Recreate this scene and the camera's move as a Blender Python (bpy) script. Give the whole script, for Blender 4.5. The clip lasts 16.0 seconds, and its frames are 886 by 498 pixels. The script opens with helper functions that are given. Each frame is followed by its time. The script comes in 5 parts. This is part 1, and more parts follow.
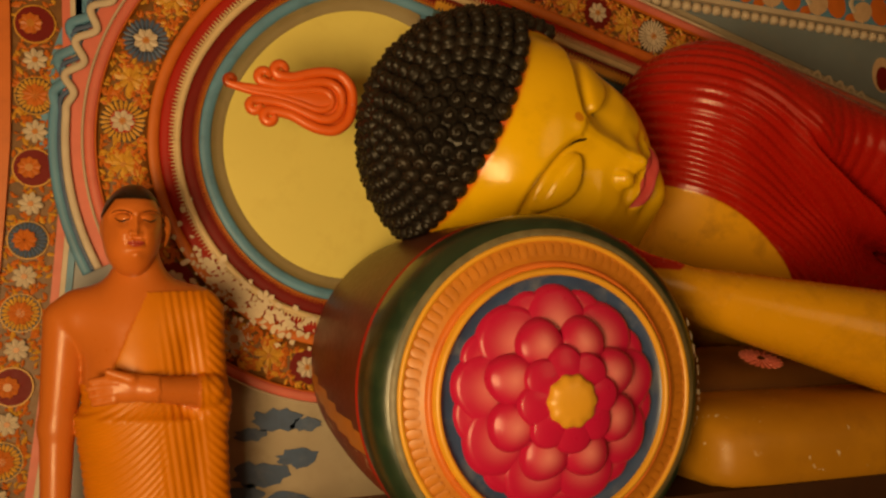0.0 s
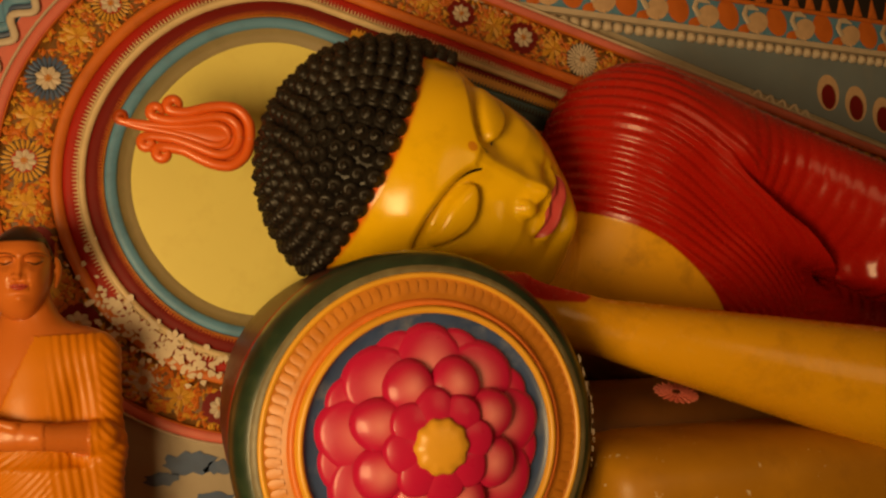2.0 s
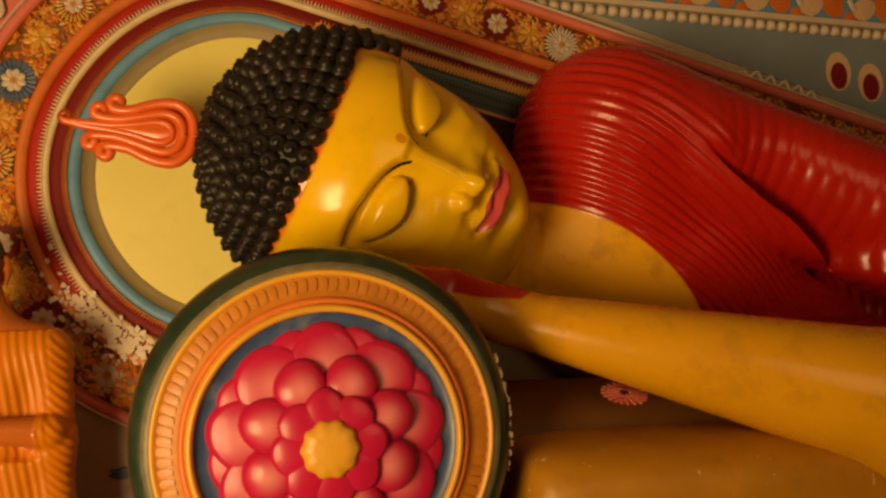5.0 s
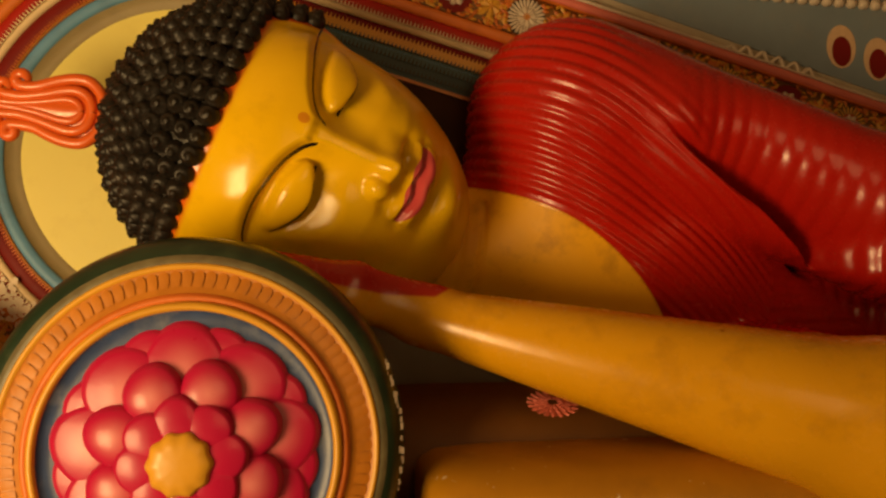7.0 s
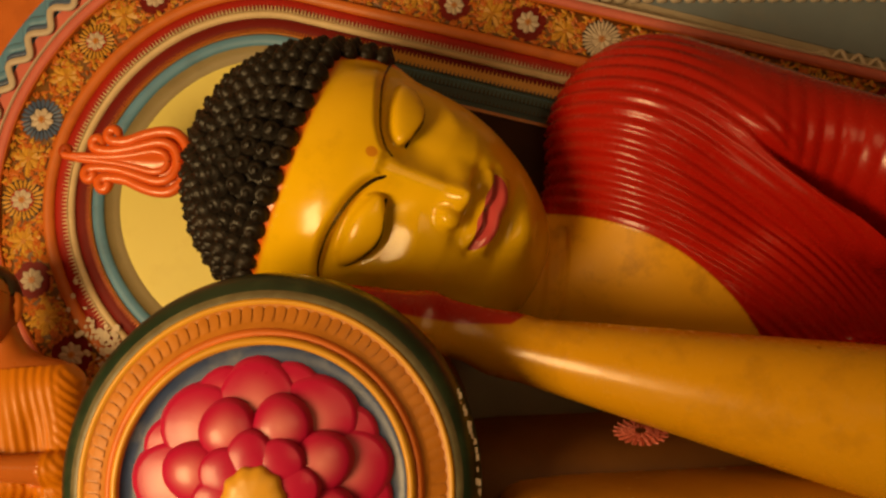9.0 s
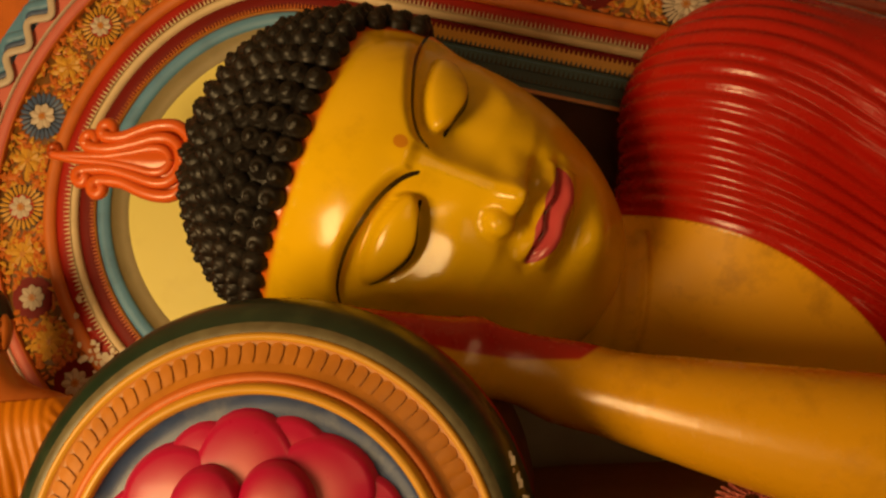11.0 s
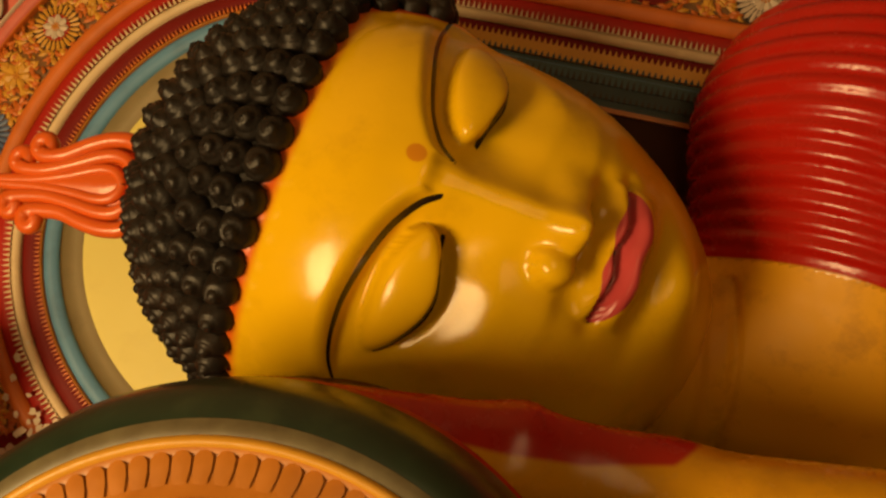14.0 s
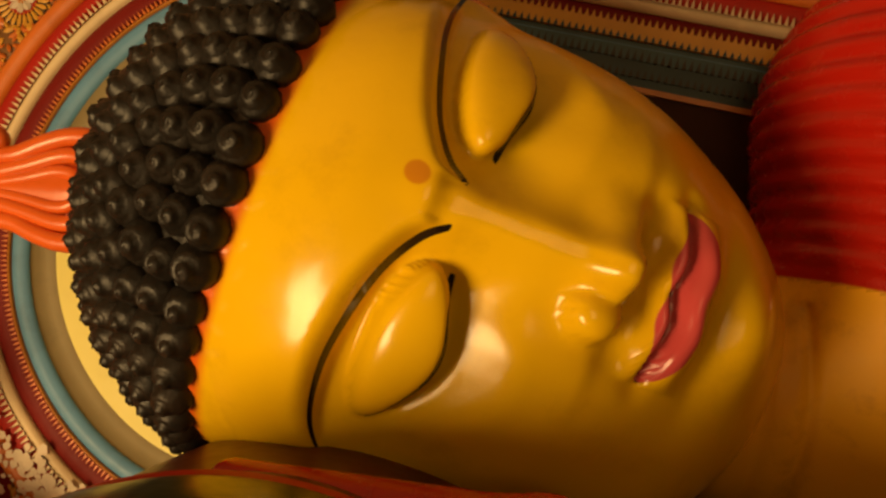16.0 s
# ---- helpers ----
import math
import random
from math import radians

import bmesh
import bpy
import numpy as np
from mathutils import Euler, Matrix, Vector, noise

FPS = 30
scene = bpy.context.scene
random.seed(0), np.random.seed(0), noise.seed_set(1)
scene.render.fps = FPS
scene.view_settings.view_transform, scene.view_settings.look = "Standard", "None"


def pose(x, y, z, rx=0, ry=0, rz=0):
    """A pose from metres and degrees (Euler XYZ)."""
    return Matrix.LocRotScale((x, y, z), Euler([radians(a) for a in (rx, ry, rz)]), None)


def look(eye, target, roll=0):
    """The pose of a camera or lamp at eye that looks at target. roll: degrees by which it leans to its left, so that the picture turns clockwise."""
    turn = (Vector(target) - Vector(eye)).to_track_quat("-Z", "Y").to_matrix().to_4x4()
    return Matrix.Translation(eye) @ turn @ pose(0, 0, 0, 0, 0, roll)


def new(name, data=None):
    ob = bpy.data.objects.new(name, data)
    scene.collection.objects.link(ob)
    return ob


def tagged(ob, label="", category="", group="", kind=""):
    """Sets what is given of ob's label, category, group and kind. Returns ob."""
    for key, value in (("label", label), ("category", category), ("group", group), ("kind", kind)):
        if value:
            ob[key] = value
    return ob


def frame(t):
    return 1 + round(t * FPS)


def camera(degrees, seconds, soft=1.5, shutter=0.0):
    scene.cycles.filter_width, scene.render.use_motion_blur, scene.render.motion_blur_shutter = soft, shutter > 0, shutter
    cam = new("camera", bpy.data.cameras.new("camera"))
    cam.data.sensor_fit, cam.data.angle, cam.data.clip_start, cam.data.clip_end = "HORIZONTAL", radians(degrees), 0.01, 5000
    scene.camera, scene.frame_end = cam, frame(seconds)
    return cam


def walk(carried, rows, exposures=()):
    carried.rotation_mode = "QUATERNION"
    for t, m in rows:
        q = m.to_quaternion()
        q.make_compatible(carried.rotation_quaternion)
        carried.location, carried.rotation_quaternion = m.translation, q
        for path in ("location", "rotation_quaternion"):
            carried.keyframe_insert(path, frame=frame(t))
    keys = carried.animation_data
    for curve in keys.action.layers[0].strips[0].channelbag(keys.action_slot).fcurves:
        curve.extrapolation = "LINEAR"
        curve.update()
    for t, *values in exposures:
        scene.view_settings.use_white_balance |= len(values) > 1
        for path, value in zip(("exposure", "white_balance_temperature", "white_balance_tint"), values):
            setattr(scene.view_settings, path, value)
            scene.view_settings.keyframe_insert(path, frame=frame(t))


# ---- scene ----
cam = camera(55.58, 16.0, soft=2.5)
PATH = [
    (0.0, pose(0.0463, -2.6537, 1.4980, 91.801, 0.809, -17.860)),
    (0.5, pose(0.1269, -2.6804, 1.5083, 92.630, 1.805, -17.540)),
    (1.0, pose(0.2001, -2.6839, 1.5033, 92.301, 2.618, -16.196)),
    (1.5, pose(0.2904, -2.6820, 1.5270, 93.291, 1.503, -14.995)),
    (2.0, pose(0.3623, -2.6770, 1.5232, 93.420, 1.985, -16.696)),
    (2.5, pose(0.4434, -2.6948, 1.5240, 94.377, -0.260, -15.226)),
    (3.0, pose(0.5194, -2.7280, 1.5303, 93.753, 0.089, -13.456)),
    (3.5, pose(0.5927, -2.7282, 1.5242, 93.145, 0.752, -13.277)),
    (6.0, pose(0.9221, -2.6395, 1.5307, 92.860, 1.986, -7.843)),
    (6.5, pose(1.0496, -2.5627, 1.5520, 91.920, 1.282, -6.615)),
    (7.0, pose(1.0972, -2.5699, 1.5483, 91.830, 1.189, -7.266)),
    (7.5, pose(1.1031, -2.5839, 1.5379, 92.134, 1.523, -7.004)),
    (8.0, pose(1.0965, -2.5865, 1.5199, 94.067, 1.233, -4.906)),
    (8.5, pose(1.1329, -2.5560, 1.5220, 95.264, 2.103, -2.944)),
    (9.0, pose(1.1827, -2.5461, 1.5166, 94.969, 3.541, 0.488)),
    (9.2, pose(1.2077, -2.5539, 1.5208, 94.520, 3.488, 1.933)),
    (11.3, pose(1.2133, -2.0928, 1.5828, 95.526, 3.536, 5.265)),
    (11.5, pose(1.2079, -2.0575, 1.5872, 95.896, 3.056, 5.202)),
    (12.0, pose(1.1887, -2.0317, 1.5878, 95.859, 3.288, 6.101)),
    (12.5, pose(1.1484, -2.0064, 1.5980, 95.657, 3.759, 3.975)),
    (13.0, pose(1.1227, -1.8656, 1.6111, 96.343, 3.934, 3.066)),
    (13.5, pose(1.1295, -1.8216, 1.6258, 97.077, 3.537, 3.960)),
    (14.0, pose(1.1536, -1.7542, 1.6303, 97.971, 3.440, 5.729)),
    (14.5, pose(1.1571, -1.6708, 1.6423, 97.586, 3.314, 6.366)),
    (15.0, pose(1.1639, -1.6172, 1.6945, 95.584, 3.313, 6.866)),
    (15.5, pose(1.1542, -1.5941, 1.7204, 95.475, 3.408, 6.724)),
    (16.0, pose(1.1576, -1.5348, 1.7466, 95.223, 3.237, 7.607)),
]
walk(cam, PATH, [(0.0, -0.24), (3.5, -0.08), (6.5, 0.06), (9.0, 0.03), (12.0, -0.04), (16.0, 0.18)])

# ---- light: a low doorway of warm light behind the visitor, and a weak added fill ----
world = bpy.data.worlds.new("world")
scene.world = world
world.use_nodes = True
world.node_tree.nodes["Background"].inputs[0].default_value = (1.0, 0.62, 0.30, 1)
world.node_tree.nodes["Background"].inputs[1].default_value = 0.02


def area(name, eye, target, w, h, power, colour):
    li = bpy.data.lights.new(name, "AREA")
    li.spread = radians(130) if name == "door_light" else radians(180)
    li.shape, li.size, li.size_y, li.energy, li.color = "RECTANGLE", w, h, power, colour
    ob = new(name, li)
    ob.matrix_world = look(eye, target)
    return ob


area("door_light", (-0.88, -3.1, 1.02), (0.75, -0.3, 1.95), 1.05, 1.25, 57, (1.0, 0.645, 0.27))
# no opening here: an unseen area lamp added to fill the right side
area("right_fill_light", (2.2, -4.3, 2.3), (1.5, -0.3, 1.9), 1.5, 1.6, 15, (1.0, 0.64, 0.26))


# ---- materials ----
def material(name, colour, rough=0.4, spec=0.5, coat=0.0, var=0.18, scale=6.0, dirt=0.0, dirt_colour=(0.03, 0.02, 0.012),
             bump=0.12, bump_scale=60.0, metal=0.0, peel=0.0, peel_colour=(0.62, 0.5, 0.33)):
    m = bpy.data.materials.new(name)
    m.use_nodes = True
    nt = m.node_tree
    n, l = nt.nodes, nt.links
    b = n["Principled BSDF"]
    b.inputs["Roughness"].default_value = rough
    b.inputs["Specular IOR Level"].default_value = spec
    b.inputs["Coat Weight"].default_value = coat
    b.inputs["Coat Roughness"].default_value = 0.12
    b.inputs["Metallic"].default_value = metal
    tc = n.new("ShaderNodeTexCoord")
    geo = n.new("ShaderNodeNewGeometry")
    big = n.new("ShaderNodeTexNoise")
    big.inputs["Scale"].default_value, big.inputs["Detail"].default_value = scale, 6
    l.new(geo.outputs["Position"], big.inputs["Vector"])
    mix = n.new("ShaderNodeMix")
    mix.data_type = "RGBA"
    c = colour
    mix.inputs["A"].default_value = (c[0] * (1 - var), c[1] * (1 - var * 1.25), c[2] * (1 - var * 1.3), 1)
    mix.inputs["B"].default_value = (min(1, c[0] * (1 + var)), min(1, c[1] * (1 + var)), min(1, c[2] * (1 + var)), 1)
    l.new(big.outputs["Fac"], mix.inputs["Factor"])
    out = mix.outputs["Result"]
    fine = n.new("ShaderNodeTexNoise")
    fine.inputs["Scale"].default_value, fine.inputs["Detail"].default_value = bump_scale, 8
    l.new(geo.outputs["Position"], fine.inputs["Vector"])

    def overlay(out, noise_scale, lo, hi, col, amount):
        t = n.new("ShaderNodeTexNoise")
        t.inputs["Scale"].default_value, t.inputs["Detail"].default_value, t.inputs["Roughness"].default_value = noise_scale, 10, 0.65
        l.new(geo.outputs["Position"], t.inputs["Vector"])
        r = n.new("ShaderNodeMapRange")
        r.inputs["From Min"].default_value, r.inputs["From Max"].default_value, r.inputs["To Max"].default_value = lo, hi, amount
        l.new(t.outputs["Fac"], r.inputs["Value"])
        mx = n.new("ShaderNodeMix")
        mx.data_type = "RGBA"
        mx.inputs["B"].default_value = (*col, 1)
        l.new(r.outputs["Result"], mx.inputs["Factor"])
        l.new(out, mx.inputs["A"])
        return mx.outputs["Result"]

    if dirt:
        out = overlay(out, 9.0, 0.52, 0.78, dirt_colour, dirt)
    if peel:
        out = overlay(out, 26.0, 0.66 - 0.1 * peel, 0.68 - 0.1 * peel, peel_colour, 1.0)
    l.new(out, b.inputs["Base Color"])
    rr = n.new("ShaderNodeMapRange")
    rr.inputs["To Min"].default_value, rr.inputs["To Max"].default_value = max(0.03, rough - 0.09), min(1, rough + 0.12)
    l.new(fine.outputs["Fac"], rr.inputs["Value"])
    l.new(rr.outputs["Result"], b.inputs["Roughness"])
    bp = n.new("ShaderNodeBump")
    bp.inputs["Strength"].default_value, bp.inputs["Distance"].default_value = bump, 0.002
    l.new(fine.outputs["Fac"], bp.inputs["Height"])
    l.new(bp.outputs["Normal"], b.inputs["Normal"])
    return m


def painted_skin(name, skin, rules, rough=0.21, dirt=0.30, scratch=0.25, coat=0.10, spec=0.32):
    """Enamel paint with painted lines: rules are (attribute, channel, edge, softness, colour)."""
    m = material(name, skin, rough=rough, spec=spec, coat=coat, var=0.12, scale=4.0, dirt=dirt, dirt_colour=(0.22, 0.09, 0.008),
                 bump=scratch, bump_scale=42.0)
    nt = m.node_tree
    n, l = nt.nodes, nt.links
    b = n["Principled BSDF"]
    out = b.inputs["Base Color"].links[0].from_socket
    for attribute, channel, edge, soft, colour in rules:
        a = n.new("ShaderNodeAttribute")
        a.attribute_name = attribute
        s = n.new("ShaderNodeSeparateXYZ")
        l.new(a.outputs["Vector"], s.inputs[0])
        r = n.new("ShaderNodeMapRange")
        r.interpolation_type = "SMOOTHSTEP"
        r.inputs["From Min"].default_value, r.inputs["From Max"].default_value = edge - soft, edge + soft
        r.inputs["To Min"].default_value, r.inputs["To Max"].default_value = 1, 0
        l.new(s.outputs[channel], r.inputs["Value"])
        mx = n.new("ShaderNodeMix")
        mx.data_type = "RGBA"
        mx.inputs["B"].default_value = (*colour, 1)
        l.new(r.outputs["Result"], mx.inputs["Factor"])
        l.new(out, mx.inputs["A"])
        out = mx.outputs["Result"]
    l.new(out, b.inputs["Base Color"])
    return m


BLACK, LIP, URNA, EDGE, RED = (0.012, 0.008, 0.006), (0.52, 0.07, 0.075), (0.56, 0.22, 0.008), (0.62, 0.10, 0.01), (0.42, 0.018, 0.008)
SKIN_RULES = [
    ("pb", 1, 0.0, 0.010, EDGE), ("pa", 1, 0.0, 0.0012, LIP), ("pa", 0, 0.0, 0.0008, BLACK), ("pa", 2, 0.0, 0.0009, BLACK),
    ("pb", 0, 0.0, 0.002, URNA), ("pb", 2, 0.0, 0.004, RED), ("pc", 0, 0.0, 0.0025, (0.42, 0.010, 0.004))]
M_SKIN = painted_skin("golden_enamel", (0.76, 0.465, 0.003), SKIN_RULES, rough=0.19)
M_BODY = painted_skin("worn_golden_enamel", (0.62, 0.305, 0.003), SKIN_RULES, rough=0.24, dirt=0.5, coat=0.12, spec=0.4)
# neck and chest: matte and uncoated, with brown patches
M_CHEST = painted_skin("matte_golden_enamel", (0.78, 0.39, 0.004), SKIN_RULES, rough=0.46, dirt=0.6, coat=0.0, spec=0.25)
M_ROBE = material("red_enamel", (0.42, 0.012, 0.006), rough=0.25, coat=0.1, var=0.12, scale=5, bump=0.12, bump_scale=50)
M_HAIR = material("black_hair_paint", (0.011, 0.0090, 0.0075), rough=0.42, spec=0.32, var=0.4, scale=40, dirt=0.28, dirt_colour=(0.06, 0.032, 0.014), bump=0.6, bump_scale=110)
M_FLAME = material("orange_enamel", (0.66, 0.115, 0.012), rough=0.32, coat=0.2, var=0.16, scale=14, dirt=0.3, dirt_colour=(0.40, 0.03, 0.008))
M_MONK = painted_skin("salmon_enamel", (0.54, 0.150, 0.022), [
    ("pa", 1, 0.0, 0.0012, (0.36, 0.05, 0.03)), ("pa", 0, 0.0, 0.0006, BLACK), ("pa", 2, 0.0, 0.0005, BLACK), ("pb", 1, 0.0, 0.004, (0.008, 0.005, 0.004))],
    rough=0.30, dirt=0.1, scratch=0.1)
M_MROBE = material("saffron_robe", (0.60, 0.190, 0.001), rough=0.42, spec=0.3, coat=0.05, var=0.15, scale=9, bump=0.15)
M_YELLOW = material("halo_yellow", (0.74, 0.66, 0.17), rough=0.5, var=0.08, scale=2.2, dirt=0.25, dirt_colour=(0.48, 0.34, 0.06), bump=0.1)
M_TEAL = material("teal_paint", (0.11, 0.28, 0.48), rough=0.5, var=0.2, dirt=0.4)
M_DTEAL = material("darkened_teal_paint", (0.018, 0.05, 0.062), rough=0.5, var=0.25, dirt=0.5)
M_SHADE_TEAL = material("shade_teal_paint", (0.05, 0.12, 0.15), rough=0.5, var=0.25, dirt=0.4)
M_GREYBAND = material("grey_brown_cove", (0.30, 0.25, 0.13), rough=0.55, var=0.25, scale=9, dirt=0.4)
M_MAROON = material("maroon_paint", (0.16, 0.009, 0.007), rough=0.55, spec=0.2, var=0.25, dirt=0.15)
M_REDP = material("red_band_paint", (0.38, 0.018, 0.010), rough=0.5, spec=0.25, var=0.2, dirt=0.25)
M_ORANGE = material("orange_band_paint", (0.58, 0.15, 0.018), rough=0.45, var=0.2, scale=14, dirt=0.35, dirt_colour=(0.20, 0.035, 0.006))
M_CREAM = material("cream_paint", (0.68, 0.54, 0.32), rough=0.5, var=0.15, scale=20, dirt=0.35, dirt_colour=(0.30, 0.18, 0.07))
M_PINK = material("pink_paint", (0.62, 0.16, 0.12), rough=0.5, var=0.2, scale=18, dirt=0.3)
M_WHITE = material("white_paint", (0.56, 0.48, 0.38), rough=0.5, var=0.15, scale=22, dirt=0.35, dirt_colour=(0.3, 0.24, 0.17))
M_OCHRE = material("ochre_ground", (0.17, 0.075, 0.012), rough=0.5, var=0.5, scale=50, dirt=0.6)
M_LEAFY = material("yellow_leaf_paint", (0.58, 0.31, 0.03), rough=0.45, var=0.35, scale=60)
M_LEAFO = material("orange_leaf_paint", (0.52, 0.145, 0.014), rough=0.45, var=0.35, scale=60)
M_BROWN = material("deepened_brown_paint", (0.04, 0.016, 0.006), rough=0.7, spec=0.15, var=0.35, scale=12, dirt=0.5)
M_GREYBLUE = material("grey_blue_plaster", (0.17, 0.225, 0.275), rough=0.6, var=0.25, scale=5, dirt=0.35, dirt_colour=(0.26, 0.24, 0.2))
M_PALEBLUE = material("pale_blue_plaster", (0.34, 0.36, 0.40), rough=0.6, var=0.2, scale=7, dirt=0.3)
M_BLUE = material("blue_paint", (0.055, 0.10, 0.22), rough=0.5, var=0.3, scale=24, dirt=0.3, dirt_colour=(0.3, 0.3, 0.3))
M_WALLP = material("cream_plaster", (0.40, 0.34, 0.25), rough=0.65, var=0.2, scale=7, dirt=0.5, dirt_colour=(0.25, 0.18, 0.10))
M_GREEN = material("dark_green_enamel", (0.012, 0.030, 0.016), rough=0.34, coat=0.2, var=0.4, scale=18, dirt=0.35, dirt_colour=(0.10, 0.11, 0.05), bump=0.2)
M_GOLD = material("ochre_gold_paint", (0.46, 0.172, 0.014), rough=0.4, var=0.25, scale=30, dirt=0.4, dirt_colour=(0.28, 0.08, 0.012))
M_RIM = material("yellow_rim_paint", (0.62, 0.32, 0.025), rough=0.35, var=0.15, scale=16, dirt=0.25, dirt_colour=(0.4, 0.14, 0.02))
M_BRUSH = material("brushed_green_paint", (0.13, 0.115, 0.06), rough=0.45, var=0.5, scale=40, dirt=0.5, dirt_colour=(0.02, 0.035, 0.02))
M_BLUEG = material("slate_blue_paint", (0.030, 0.060, 0.165), rough=0.36, var=0.4, scale=14, dirt=0.4, dirt_colour=(0.35, 0.36, 0.36))
M_PETAL = painted_skin("rose_petal_enamel", (0.42, 0.008, 0.055), [("pa", 0, 0.30, 0.45, (0.64, 0.21, 0.21))], rough=0.30, dirt=0.0, scratch=0.12)
M_BOLSTER = material("maroon_bolster_paint", (0.105, 0.022, 0.011), rough=0.4, var=0.3, scale=6, dirt=0.5)
M_BOLSTER2 = material("flaking_bolster_paint", (0.18, 0.036, 0.015), rough=0.5, var=0.4, scale=20, dirt=0.6, peel=0.5)
M_MAT = material("worn_yellow_enamel", (0.40, 0.185, 0.004), rough=0.45, coat=0.0, var=0.3, scale=6, dirt=0.5, dirt_colour=(0.20, 0.08, 0.01), peel=0.1)
M_CUSHION = material("brown_cushion_paint", (0.13, 0.052, 0.008), rough=0.55, spec=0.25, var=0.35, scale=9, dirt=0.4)
M_FLOOR = material("floor_tile", (0.25, 0.17, 0.10), rough=0.35, var=0.2, scale=3)
M_ROOM = material("room_plaster", (0.55, 0.42, 0.28), rough=0.8, var=0.15, scale=2)
M_PEEL = material("bare_plaster", (0.66, 0.56, 0.42), rough=0.7, var=0.15, scale=30, dirt=0.3, dirt_colour=(0.35, 0.2, 0.1))
M_DARK = material("black_paint", (0.02, 0.014, 0.011), rough=0.5, var=0.3, scale=20)
M_GOOSE = material("pale_figure_paint", (0.60, 0.42, 0.26), rough=0.5, var=0.2, scale=40)


# ---- mesh helpers ----
def mesh_object(name, verts, faces, mats, parent=None, smooth=True, index=None, attributes=None, label=""):
    me = bpy.data.meshes.new(name)
    me.from_pydata([tuple(map(float, v)) for v in verts], [], [tuple(map(int, f)) for f in faces])
    for m in (mats if isinstance(mats, (list, tuple)) else [mats]):
        me.materials.append(m)
    if index is not None:
        me.polygons.foreach_set("material_index", np.asarray(index, dtype=np.int32))
    me.polygons.foreach_set("use_smooth", np.full(len(me.polygons), smooth))
    for key, val in (attributes or {}).items():
        at = me.attributes.new(key, "FLOAT_VECTOR", "POINT")
        at.data.foreach_set("vector", np.asarray(val, dtype=np.float32).ravel())
    me.update()
    ob = new(name, me)
    if parent is not None:
        ob.parent = parent
    if label:
        tagged(ob, label=label)
    return ob


class Builder:
    """Collects grids and tubes into one mesh."""

    def __init__(self):
        self.v, self.f, self.m, self.pa, self.pb, self.pc, self.n = [], [], [], [], [], [], 0

    def add(self, verts, faces, mat=0, pa=None, pb=None, pc=None):
        verts = np.asarray(verts, float)
        self.v.append(verts)
        self.f.extend([tuple(i + self.n for i in q) for q in faces])
        self.m.extend([mat] * len(faces) if np.isscalar(mat) else list(mat))
        self.pa.append(np.ones((len(verts), 3)) if pa is None else pa)
        self.pb.append(np.ones((len(verts), 3)) if pb is None else pb)
        self.pc.append(np.ones((len(verts), 3)) if pc is None else pc)
        self.n += len(verts)

    def make(self, name, mats, parent=None, smooth=True, paint=False, label=""):
        at = {"pa": np.concatenate(self.pa), "pb": np.concatenate(self.pb), "pc": np.concatenate(self.pc)} if paint else None
        return mesh_object(name, np.concatenate(self.v), self.f, mats, parent, smooth, self.m, at, label)


def grid_faces(nu, nv, wrap=False):
    out = []
    for i in range(nu - 1):
        for j in range(nv if wrap else nv - 1):
            k = (j + 1) % nv
            out.append((i * nv + j, i * nv + k, (i + 1) * nv + k, (i + 1) * nv + j))
    return out


def revolve(profile, centre, seg=96):
    """A ring surface about a line along y: profile of (radius, y)."""
    v = []
    for r, y in profile:
        for k in range(seg):
            a = 2 * math.pi * k / seg
            v.append((centre[0] + r * math.cos(a), y, centre[1] + r * math.sin(a)))
    return v, grid_faces(len(profile), seg, True)


def tube(points, radii, seg=8, flat=1.0):
    """A round bar along points in the wall's plane, flattened towards the wall."""
    pts = [Vector(p) for p in points]
    v = []
    for i, p in enumerate(pts):
        d = (pts[min(i + 1, len(pts) - 1)] - pts[max(i - 1, 0)]).normalized()
        s = d.cross(Vector((0, 1, 0)))
        s = s.normalized() if s.length > 1e-6 else Vector((1, 0, 0))
        u = s.cross(d)
        for k in range(seg):
            a = 2 * math.pi * k / seg
            v.append(p + radii[i] * (math.cos(a) * s + math.sin(a) * flat * u))
    f = grid_faces(len(pts), seg, True)
    f.append(tuple(range(seg)))
    f.append(tuple(reversed(range((len(pts) - 1) * seg, len(pts) * seg))))
    return v, f


def smooth01(x, a, b):
    t = np.clip((x - a) / (b - a), 0, 1)
    return t * t * (3 - 2 * t)


